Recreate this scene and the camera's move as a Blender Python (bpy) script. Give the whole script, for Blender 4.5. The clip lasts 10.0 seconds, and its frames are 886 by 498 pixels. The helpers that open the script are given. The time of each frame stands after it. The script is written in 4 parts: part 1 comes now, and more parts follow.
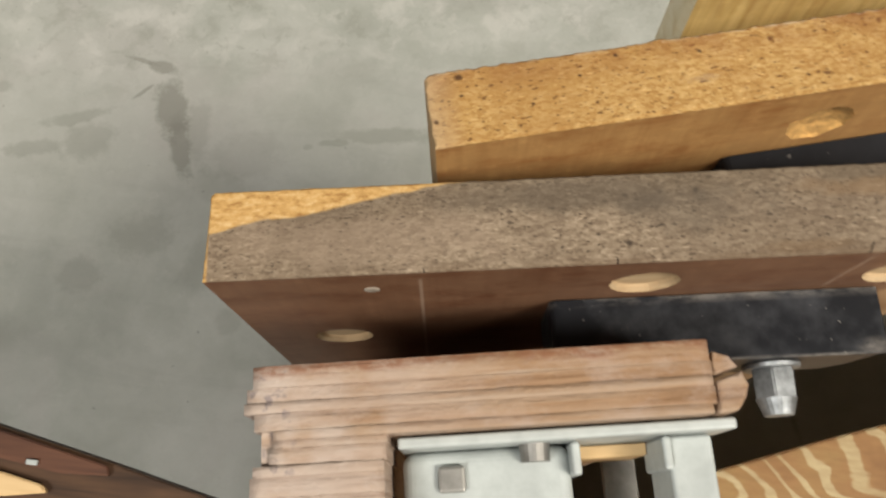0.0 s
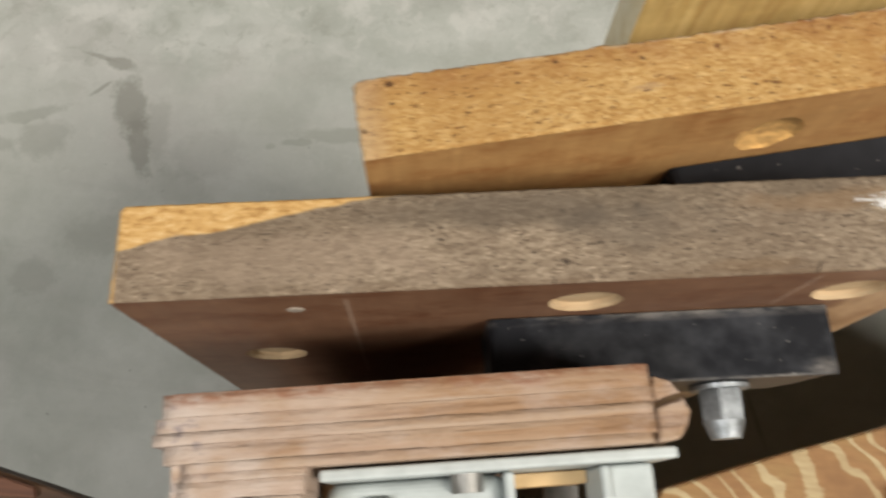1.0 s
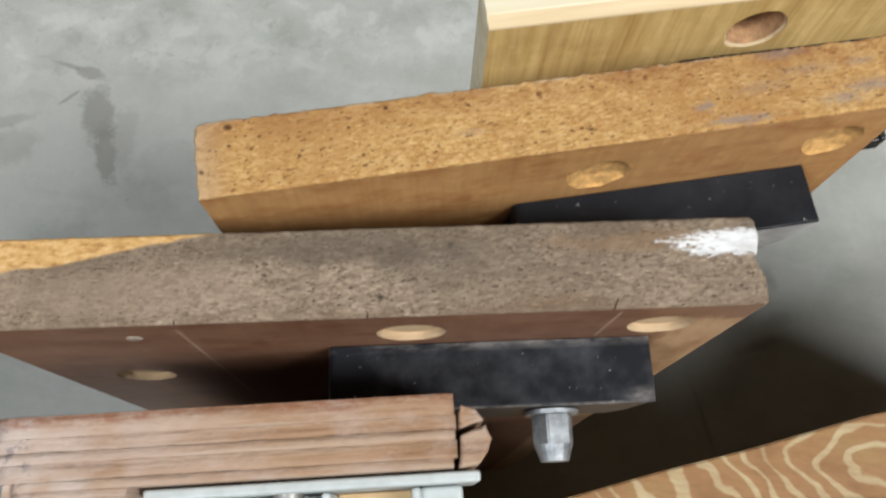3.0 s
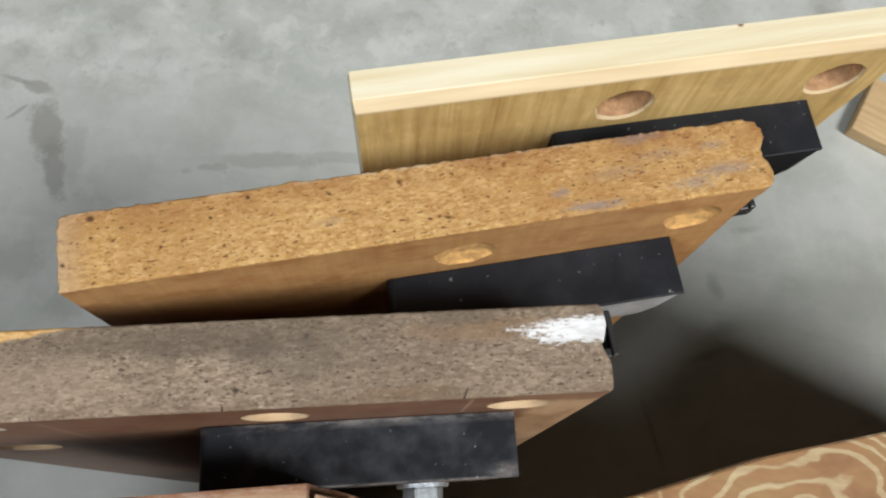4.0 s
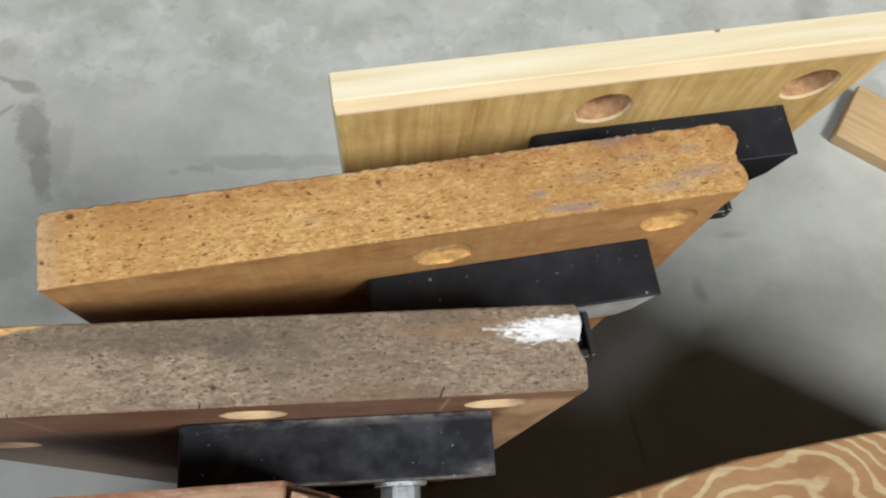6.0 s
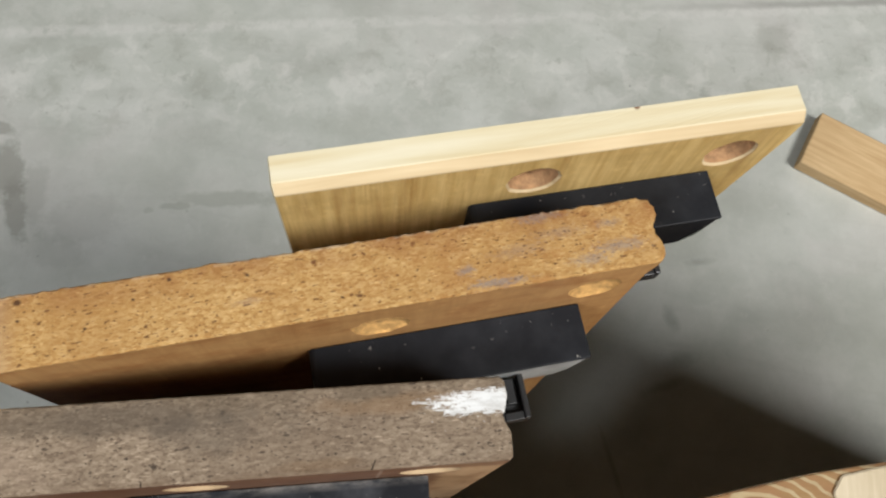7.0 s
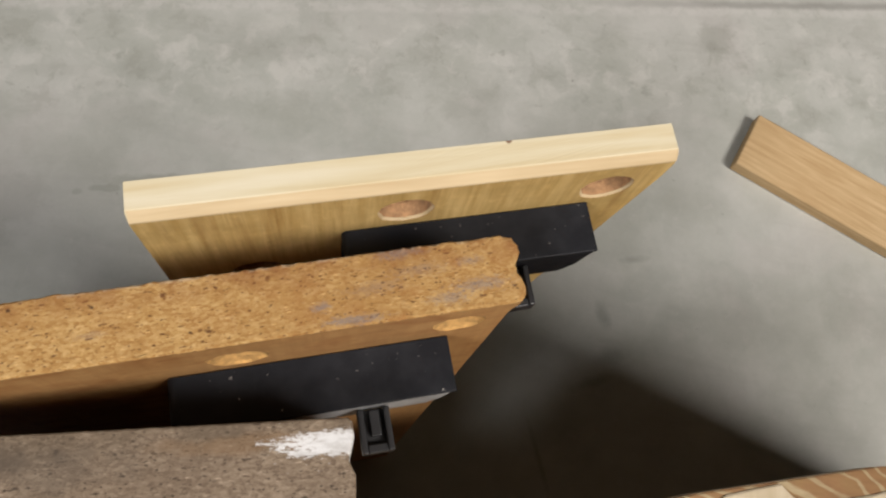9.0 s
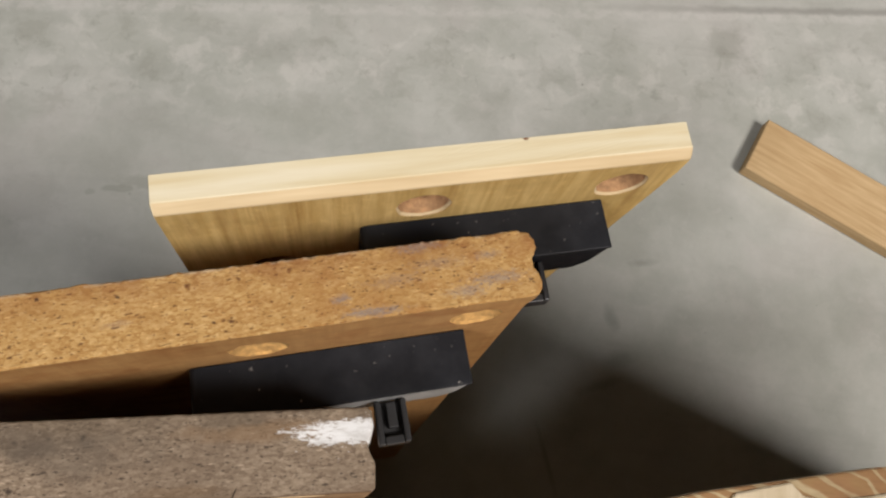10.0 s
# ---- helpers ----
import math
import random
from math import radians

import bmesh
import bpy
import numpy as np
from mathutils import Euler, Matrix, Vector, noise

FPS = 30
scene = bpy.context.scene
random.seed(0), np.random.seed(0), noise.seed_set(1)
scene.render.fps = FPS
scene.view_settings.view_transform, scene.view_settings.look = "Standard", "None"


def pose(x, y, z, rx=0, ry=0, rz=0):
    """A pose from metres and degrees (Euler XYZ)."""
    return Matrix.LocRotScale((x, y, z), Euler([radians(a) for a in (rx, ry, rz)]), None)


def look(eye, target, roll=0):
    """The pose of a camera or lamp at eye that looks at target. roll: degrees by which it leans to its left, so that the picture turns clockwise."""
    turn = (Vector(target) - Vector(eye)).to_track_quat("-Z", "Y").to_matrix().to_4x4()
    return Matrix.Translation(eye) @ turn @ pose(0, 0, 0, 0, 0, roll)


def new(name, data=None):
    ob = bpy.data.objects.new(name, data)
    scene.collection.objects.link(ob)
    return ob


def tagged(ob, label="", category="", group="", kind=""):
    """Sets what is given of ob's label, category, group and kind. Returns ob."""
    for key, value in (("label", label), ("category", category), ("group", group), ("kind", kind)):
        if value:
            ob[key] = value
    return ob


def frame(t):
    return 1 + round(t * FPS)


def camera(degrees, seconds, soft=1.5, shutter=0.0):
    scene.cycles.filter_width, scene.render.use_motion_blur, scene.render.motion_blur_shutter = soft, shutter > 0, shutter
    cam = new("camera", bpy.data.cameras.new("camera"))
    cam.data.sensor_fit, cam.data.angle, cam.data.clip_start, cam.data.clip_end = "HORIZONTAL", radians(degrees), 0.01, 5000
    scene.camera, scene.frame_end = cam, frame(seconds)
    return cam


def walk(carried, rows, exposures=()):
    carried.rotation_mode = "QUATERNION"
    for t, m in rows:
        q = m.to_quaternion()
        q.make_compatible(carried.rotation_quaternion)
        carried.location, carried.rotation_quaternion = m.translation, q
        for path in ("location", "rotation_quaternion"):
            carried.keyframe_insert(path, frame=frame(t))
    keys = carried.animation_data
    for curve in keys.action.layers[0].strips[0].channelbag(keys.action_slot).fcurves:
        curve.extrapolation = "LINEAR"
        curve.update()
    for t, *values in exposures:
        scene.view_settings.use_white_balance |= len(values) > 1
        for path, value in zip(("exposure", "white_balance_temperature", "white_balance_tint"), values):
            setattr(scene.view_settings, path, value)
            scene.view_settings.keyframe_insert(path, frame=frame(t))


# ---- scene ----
cam = camera(57.18, 10.0, soft=2.2, shutter=0.6)
PATH = [
    (0, (0.2852, 0.2217, 1.2713), (0.2398, 0.4680, 0.5115), -3.58),
    (0.5, (0.2743, 0.2327, 1.2587), (0.2424, 0.4818, 0.4991), 1.36),
    (1, (0.2987, 0.2351, 1.2573), (0.2790, 0.4821, 0.4967), 2.12),
    (1.5, (0.3407, 0.2372, 1.2630), (0.3321, 0.4971, 0.5064), 3.19),
    (2, (0.3522, 0.2400, 1.2675), (0.3461, 0.5000, 0.5109), 3.03),
    (2.2, (0.3537, 0.2395, 1.2681), (0.3441, 0.4927, 0.5093), 3.16),
    (3.3, (0.3622, 0.2583, 1.2888), (0.3450, 0.5097, 0.5295), 3.36),
    (3.5, (0.3763, 0.2748, 1.2953), (0.3672, 0.5308, 0.5375), 4.99),
    (4, (0.3971, 0.2830, 1.2994), (0.4025, 0.5292, 0.5382), 7.73),
    (4.5, (0.3960, 0.2830, 1.3010), (0.4062, 0.5313, 0.5406), 9.00),
    (5, (0.3994, 0.2812, 1.2993), (0.4127, 0.5301, 0.5391), 9.79),
    (6.5, (0.4041, 0.2811, 1.3087), (0.4216, 0.5369, 0.5509), 10.63),
    (7, (0.4208, 0.2996, 1.3268), (0.4467, 0.5693, 0.5741), 11.05),
    (7.5, (0.3960, 0.2779, 1.3110), (0.4077, 0.5289, 0.5515), 11.16),
    (8, (0.4231, 0.3095, 1.3281), (0.4572, 0.5754, 0.5744), 15.37),
    (8.5, (0.4584, 0.3292, 1.3374), (0.5225, 0.5868, 0.5828), 20.59),
    (9, (0.4603, 0.3283, 1.3335), (0.5273, 0.5806, 0.5773), 21.54),
    (9.5, (0.4563, 0.3235, 1.3351), (0.5207, 0.5773, 0.5792), 21.24),
    (10, (0.4555, 0.3215, 1.3374), (0.5156, 0.5775, 0.5819), 20.36),
]
walk(cam, [(t, look(eye, target, roll)) for t, eye, target, roll in PATH],
     exposures=[(0, 0.03, 7050, 10), (1, 0.05, 6800, 10), (2, 0.1, 6400, 10), (3.5, 0.07, 6100, 10), (4.5, 0.07, 6100, 10), (6.5, 0.05, 6200, 10), (7.5, -0.06, 6450, 10), (9, -0.2, 6700, 15), (10, -0.2, 6700, 15)])


# ---- world and light ----
world = bpy.data.worlds.new("room_air")
scene.world = world
world.use_nodes = True
world.node_tree.nodes["Background"].inputs[0].default_value = (1.0, 0.84, 0.68, 1)
world.node_tree.nodes["Background"].inputs[1].default_value = 0.016


def area_lamp(name, eye, target, size, power, colour):
    data = bpy.data.lights.new(name, "AREA")
    data.shape, data.size, data.size_y, data.energy, data.color = "RECTANGLE", size[0], size[1], power, colour
    ob = new(name, data)
    ob.matrix_world = look(eye, target)
    return ob


area_lamp("ceiling_lamp", (3.60, -0.82, 4.95), (0.60, 0.45, 0.6), (0.8, 1.4), 198, (1.0, 0.975, 0.925))
# Extra lamp with no known source, added to widen the panel's soft floor shade.
area_lamp("added_front_lamp", (2.75, -1.50, 4.95), (0.60, 0.45, 0.6), (1.3, 1.6), 122, (1.0, 0.975, 0.925))
area_lamp("far_ceiling_lamp", (-1.35, -1.75, 4.4), (0.60, 0.45, 0.6), (0.9, 1.1), 132, (0.97, 0.99, 1.0))
scene.view_settings.exposure = 0.0


# ---- materials ----
def shader(name, rough=0.6, metal=0.0, spec=0.5):
    m = bpy.data.materials.new(name)
    m.use_nodes = True
    b = m.node_tree.nodes["Principled BSDF"]
    b.inputs["Roughness"].default_value = rough
    b.inputs["Metallic"].default_value = metal
    b.inputs["Specular IOR Level"].default_value = spec
    return m, m.node_tree, b


def nd(nt, kind, **kw):
    n = nt.nodes.new(kind)
    for k, v in kw.items():
        n.inputs[k].default_value = v
    return n


def coords(nt, scale=(1, 1, 1), offset=(0, 0, 0), rot=(0, 0, 0)):
    tc = nt.nodes.new("ShaderNodeTexCoord")
    mp = nd(nt, "ShaderNodeMapping", Scale=scale, Location=offset, Rotation=rot)
    nt.links.new(tc.outputs["Object"], mp.inputs["Vector"])
    return mp.outputs["Vector"]


def noise_tex(nt, vec, scale, detail=4.0, rough=0.55, distort=0.0):
    n = nd(nt, "ShaderNodeTexNoise", Scale=scale, Detail=detail, Roughness=rough, Distortion=distort)
    nt.links.new(vec, n.inputs["Vector"])
    return n.outputs["Fac"]


def ramp(nt, fac, *stops):
    r = nt.nodes.new("ShaderNodeValToRGB")
    els = r.color_ramp.elements
    while len(els) < len(stops):
        els.new(0.5)
    for e, (p, c) in zip(els, stops):
        e.position = p
        e.color = (*c, 1) if len(c) == 3 else c
    nt.links.new(fac, r.inputs["Fac"])
    return r.outputs["Color"]


def step(nt, fac, lo, hi):
    n = nd(nt, "ShaderNodeMapRange", **{"From Min": lo, "From Max": hi})
    nt.links.new(fac, n.inputs["Value"])
    return n.outputs["Result"]


def calc(nt, op, a, b=None):
    n = nt.nodes.new("ShaderNodeMath")
    n.operation = op
    for i, v in enumerate((a, b)):
        if v is None:
            continue
        if isinstance(v, (int, float)):
            n.inputs[i].default_value = v
        else:
            nt.links.new(v, n.inputs[i])
    return n.outputs[0]


def blend(nt, fac, a, b, kind="MIX"):
    n = nt.nodes.new("ShaderNodeMix")
    n.data_type, n.blend_type = "RGBA", kind
    for sock, v in ((n.inputs[0], fac), (n.inputs[6], a), (n.inputs[7], b)):
        if isinstance(v, (int, float)):
            sock.default_value = v
        elif isinstance(v, tuple):
            sock.default_value = (*v, 1)
        else:
            nt.links.new(v, sock)
    return n.outputs[2]


def relief(nt, b, height, strength, distance):
    n = nd(nt, "ShaderNodeBump", Strength=strength, Distance=distance)
    nt.links.new(height, n.inputs["Height"])
    nt.links.new(n.outputs["Normal"], b.inputs["Normal"])


def axes(nt):
    tc = nt.nodes.new("ShaderNodeTexCoord")
    s = nt.nodes.new("ShaderNodeSeparateXYZ")
    nt.links.new(tc.outputs["Object"], s.inputs[0])
    return s.outputs


def cells(nt, scale, stretch, offset, warp=0.0):
    """Voronoi cells: distance from the cell's middle, and two random values for the cell."""
    v = nt.nodes.new("ShaderNodeTexVoronoi")
    v.inputs["Scale"].default_value = scale
    vec = coords(nt, (1, stretch, stretch), offset)
    if warp:
        n = nd(nt, "ShaderNodeTexNoise", Scale=scale * 0.8, Detail=3.0)
        add = nd(nt, "ShaderNodeVectorMath")
        add.operation = "MULTIPLY_ADD"
        nt.links.new(vec, n.inputs["Vector"])
        nt.links.new(n.outputs["Color"], add.inputs[0])
        add.inputs[1].default_value = (warp, warp, warp)
        nt.links.new(vec, add.inputs[2])
        vec = add.outputs[0]
    nt.links.new(vec, v.inputs["Vector"])
    pick = nt.nodes.new("ShaderNodeSeparateColor")
    nt.links.new(v.outputs["Color"], pick.inputs[0])
    return v.outputs["Distance"], pick.outputs[0], pick.outputs[1]


def particle_board(name, dark, mid, light, speck, amount, marks=None):
    """Pressed wood chips of mixed size, with dark specks; marks adds stains and paint."""
    m, nt, b = shader(name, 0.85, spec=0.2)
    fine = noise_tex(nt, coords(nt, (1, 1.6, 1.6)), 900, 4, 0.65)
    d1, r1, q1 = cells(nt, 620, 1.7, (0, 0, 0), 0.0016)
    d2, r2, q2 = cells(nt, 300, 2.3, (4, 1, 2), 0.003)
    mott = noise_tex(nt, coords(nt, (1, 1.3, 1.3), (2, 7, 1)), 75, 6, 0.7)
    broad = noise_tex(nt, coords(nt), 17, 4, 0.6)
    grain = calc(nt, "ADD", calc(nt, "MULTIPLY", r1, 0.34), calc(nt, "ADD", calc(nt, "MULTIPLY", r2, 0.2), calc(nt, "MULTIPLY", fine, 0.46)))
    col = ramp(nt, grain, (0.28, dark), (0.5, mid), (0.74, light))
    col = blend(nt, calc(nt, "MULTIPLY", step(nt, mott, 0.47, 0.66), 0.5), col, dark)
    col = blend(nt, calc(nt, "MULTIPLY", step(nt, broad, 0.42, 0.68), 0.6), col, dark)
    pale = calc(nt, "MULTIPLY", step(nt, q2, 0.9, 0.93), step(nt, d2, 0.42, 0.25))
    col = blend(nt, calc(nt, "MULTIPLY", pale, 0.3), col, tuple(min(1, c * 1.35) for c in light))
    # dark specks in three sizes
    rag = calc(nt, "MULTIPLY", fine, 0.35)
    for scale, stretch, keep, size, force in ((560, 1.9, 0.9 - amount, 0.5, 0.75), (270, 2.3, 0.9 - amount, 0.42, 0.8), (120, 1.6, 0.84, 0.31, 0.9), (165, 4.2, 0.88, 0.36, 0.8), (330, 5.0, 0.84, 0.40, 0.7)):
        d, r, q = cells(nt, scale, stretch, (scale, 3, 1), 1.1 / scale)
        rim = calc(nt, "ADD", d, rag)
        hole = calc(nt, "MULTIPLY", step(nt, rim, size + 0.1, size - 0.06), step(nt, r, keep, keep + 0.05))
        col = blend(nt, calc(nt, "MULTIPLY", hole, force), col, speck)
    # pale splinters lying along the board
    d, r, q = cells(nt, 210, 4.5, (9, 4, 2), 0.004)
    chip = calc(nt, "MULTIPLY", step(nt, calc(nt, "ADD", d, rag), 0.46, 0.36), step(nt, q, 0.86, 0.9))
    col = blend(nt, calc(nt, "MULTIPLY", chip, 0.5), col, tuple(min(1, c * 1.5) for c in light))
    if marks:
        col = marks(nt, col)
    nt.links.new(col, b.inputs["Base Color"])
    relief(nt, b, calc(nt, "ADD", grain, calc(nt, "MULTIPLY", d2, 0.4)), 0.6, 0.0004)
    return m


def grey_marks(nt, col):
    x, y, z = axes(nt)
    wob = noise_tex(nt, coords(nt), 60, 4)
    # unpainted wedge at the left rear of the upper edge
    line = calc(nt, "SUBTRACT", y, calc(nt, "ADD", calc(nt, "MULTIPLY", x, 0.169), 0.0168))
    wedge = step(nt, calc(nt, "ADD", line, calc(nt, "MULTIPLY", calc(nt, "SUBTRACT", wob, 0.5), 0.005)), 0.0, 0.0009)
    raw = ramp(nt, noise_tex(nt, coords(nt, (1, 2, 2)), 260, 4, 0.7), (0.3, (0.28, 0.14, 0.045)), (0.5, (0.5, 0.3, 0.11)), (0.75, (0.62, 0.43, 0.22)))
    end = step(nt, calc(nt, "ADD", x, calc(nt, "MULTIPLY", wob, 0.001)), 0.0024, 0.0014)
    rim = calc(nt, "MULTIPLY", step(nt, y, 0.019, 0.0285), step(nt, wob, 0.3, 0.6))
    col = blend(nt, calc(nt, "MULTIPLY", rim, 0.55), col, (0.1, 0.075, 0.05))
    fr = calc(nt, "MULTIPLY", step(nt, y, 0.0045, 0.001), step(nt, x, 0.01, 0.1))
    col = blend(nt, calc(nt, "MULTIPLY", calc(nt, "MULTIPLY", fr, step(nt, wob, 0.35, 0.6)), 0.65), col, (0.12, 0.078, 0.048))
    col = blend(nt, calc(nt, "MAXIMUM", wedge, end), col, raw)
    for cx, lean, depth in ((0.2255, 0.45, 0.0042), (0.1405, 0.1, 0.0024), (0.0752, -0.2, 0.0018)):
        off = calc(nt, "ABSOLUTE", calc(nt, "SUBTRACT", calc(nt, "SUBTRACT", x, calc(nt, "MULTIPLY", y, lean)), cx))
        col = blend(nt, calc(nt, "MULTIPLY", step(nt, off, 0.0004, 0.00015), step(nt, y, depth, depth - 0.001)), col, (0.02, 0.013, 0.009))
    for cx, cy, rx, ry, amount, tint in ((0.135, 0.0245, 0.05, 0.006, 0.6, (0.085, 0.065, 0.047)), (0.168, 0.018, 0.028, 0.008, 0.42, (0.09, 0.072, 0.055)), (0.205, 0.0035, 0.016, 0.0025, 0.35, (0.15, 0.09, 0.045)), (0.24, 0.0245, 0.03, 0.0035, 0.35, (0.23, 0.135, 0.065)), (0.06, 0.012, 0.05, 0.009, 0.4, (0.27, 0.2, 0.145))):
        du, dv = calc(nt, "DIVIDE", calc(nt, "SUBTRACT", x, cx), rx), calc(nt, "DIVIDE", calc(nt, "SUBTRACT", y, cy), ry)
        r = calc(nt, "ADD", calc(nt, "SQRT", calc(nt, "ADD", calc(nt, "MULTIPLY", du, du), calc(nt, "MULTIPLY", dv, dv))), calc(nt, "MULTIPLY", calc(nt, "SUBTRACT", wob, 0.5), 2.2))
        col = blend(nt, calc(nt, "MULTIPLY", step(nt, r, 1.25, 0.6), amount), col, tint)
    # white paint smear near the other end
    ragged = noise_tex(nt, coords(nt, (0.7, 2.2, 1), (1, 6, 2)), 420, 6, 0.8)
    shake = calc(nt, "MULTIPLY", calc(nt, "SUBTRACT", ragged, 0.5), 0.0125)
    low = calc(nt, "ADD", calc(nt, "MULTIPLY", calc(nt, "MAXIMUM", calc(nt, "SUBTRACT", 0.2575, x), 0.0), 0.40), 0.0184)
    above = step(nt, calc(nt, "ADD", calc(nt, "SUBTRACT", y, low), shake), -0.0003, 0.0003)
    below = step(nt, calc(nt, "ADD", calc(nt, "SUBTRACT", y, calc(nt, "ADD", calc(nt, "MULTIPLY", calc(nt, "SUBTRACT", x, 0.24), 0.05), 0.0258)), shake), 0.0003, -0.0003)
    body = calc(nt, "MULTIPLY", calc(nt, "MULTIPLY", above, below), step(nt, x, 0.2385, 0.2415))
    gaps = step(nt, calc(nt, "ADD", ragged, calc(nt, "MULTIPLY", calc(nt, "SUBTRACT", x, 0.26), 7.0)), 0.40, 0.47)
    near = calc(nt, "MULTIPLY", step(nt, x, 0.242, 0.256), step(nt, y, 0.010, 0.0185))
    drops = calc(nt, "MULTIPLY", step(nt, noise_tex(nt, coords(nt, (1, 1.6, 1), (3, 3, 3)), 520, 3, 0.6), 0.66, 0.7), near)
    paint = calc(nt, "MAXIMUM", calc(nt, "MULTIPLY", body, gaps), drops)
    smear = noise_tex(nt, coords(nt, (0.6, 1.5, 1), (8, 1, 2)), 150, 4, 0.65)
    return blend(nt, calc(nt, "MULTIPLY", paint, 0.92), col, ramp(nt, smear, (0.35, (0.52, 0.51, 0.49)), (0.55, (0.70, 0.70, 0.69))))


def brown_marks(nt, col):
    x, y, z = axes(nt)
    n1 = noise_tex(nt, coords(nt), 60, 6, 0.7)
    rust = calc(nt, "MULTIPLY", step(nt, x, 0.06, 0.24), step(nt, n1, 0.48, 0.68))
    col = blend(nt, calc(nt, "MULTIPLY", rust, 0.55), col, (0.26, 0.10, 0.028))
    redge = calc(nt, "MULTIPLY", step(nt, y, 0.0175, 0.0295), step(nt, n1, 0.36, 0.58))
    col = blend(nt, calc(nt, "MULTIPLY", redge, 0.62), col, (0.2, 0.075, 0.025))
    fray = calc(nt, "MULTIPLY", step(nt, y, 0.0284, 0.0298), step(nt, noise_tex(nt, coords(nt, (1, 1, 1), (7, 7, 7)), 170, 4, 0.7), 0.46, 0.58))
    col = blend(nt, calc(nt, "MULTIPLY", fray, 0.65), col, (0.5, 0.4, 0.28))
    wear = calc(nt, "MULTIPLY", step(nt, calc(nt, "ADD", x, calc(nt, "MULTIPLY", n1, 0.008)), 0.016, 0.003), 0.5)
    col = blend(nt, wear, col, (0.4, 0.3, 0.2))
    # blue-grey dye in ragged patches
    n2 = noise_tex(nt, coords(nt, (1, 2, 1), (5, 2, 0)), 430, 6, 0.8)
    for cx, cy, rx, ry, amount in ((0.202, 0.0028, 0.012, 0.0022, 0.8), (0.190, 0.0100, 0.004, 0.0022, 0.7), (0.225, 0.0285, 0.010, 0.0026, 0.55), (0.257, 0.0100, 0.013, 0.003, 0.65), (0.243, 0.0062, 0.009, 0.0028, 0.6), (0.254, 0.0208, 0.006, 0.002, 0.5), (0.212, 0.0150, 0.012, 0.003, 0.3), (0.232, 0.0200, 0.012, 0.003, 0.3), (0.100, 0.0120, 0.006, 0.0016, 0.3)):
        du, dv = calc(nt, "DIVIDE", calc(nt, "SUBTRACT", x, cx), rx), calc(nt, "DIVIDE", calc(nt, "SUBTRACT", y, cy), ry)
        r = calc(nt, "ADD", calc(nt, "SQRT", calc(nt, "ADD", calc(nt, "MULTIPLY", du, du), calc(nt, "MULTIPLY", dv, dv))), calc(nt, "MULTIPLY", calc(nt, "SUBTRACT", n2, 0.5), 5.0))
        col = blend(nt, calc(nt, "MULTIPLY", step(nt, r, 1.2, 0.2), amount * 0.8), col, (0.185, 0.17, 0.17))
    # single dark pits
    for cx, cy, size in ((0.0125, 0.0193, 0.0011), (0.0376, 0.0118, 0.0009), (0.0020, 0.0099, 0.0012), (0.0125, 0.0268, 0.0020), (0.1017, 0.0232, 0.0013), (0.0565, 0.0205, 0.0009), (0.071, 0.0265, 0.0012), (0.138, 0.0075, 0.0009)):
        du, dv = calc(nt, "SUBTRACT", x, cx), calc(nt, "MULTIPLY", calc(nt, "SUBTRACT", y, cy), 1.3)
        r = calc(nt, "ADD", calc(nt, "SQRT", calc(nt, "ADD", calc(nt, "MULTIPLY", du, du), calc(nt, "MULTIPLY", dv, dv))), calc(nt, "MULTIPLY", calc(nt, "SUBTRACT", n2, 0.5), 0.002))
        col = blend(nt, calc(nt, "MULTIPLY", step(nt, r, size, size * 0.5), 0.85), col, (0.05, 0.022, 0.012))
    return col


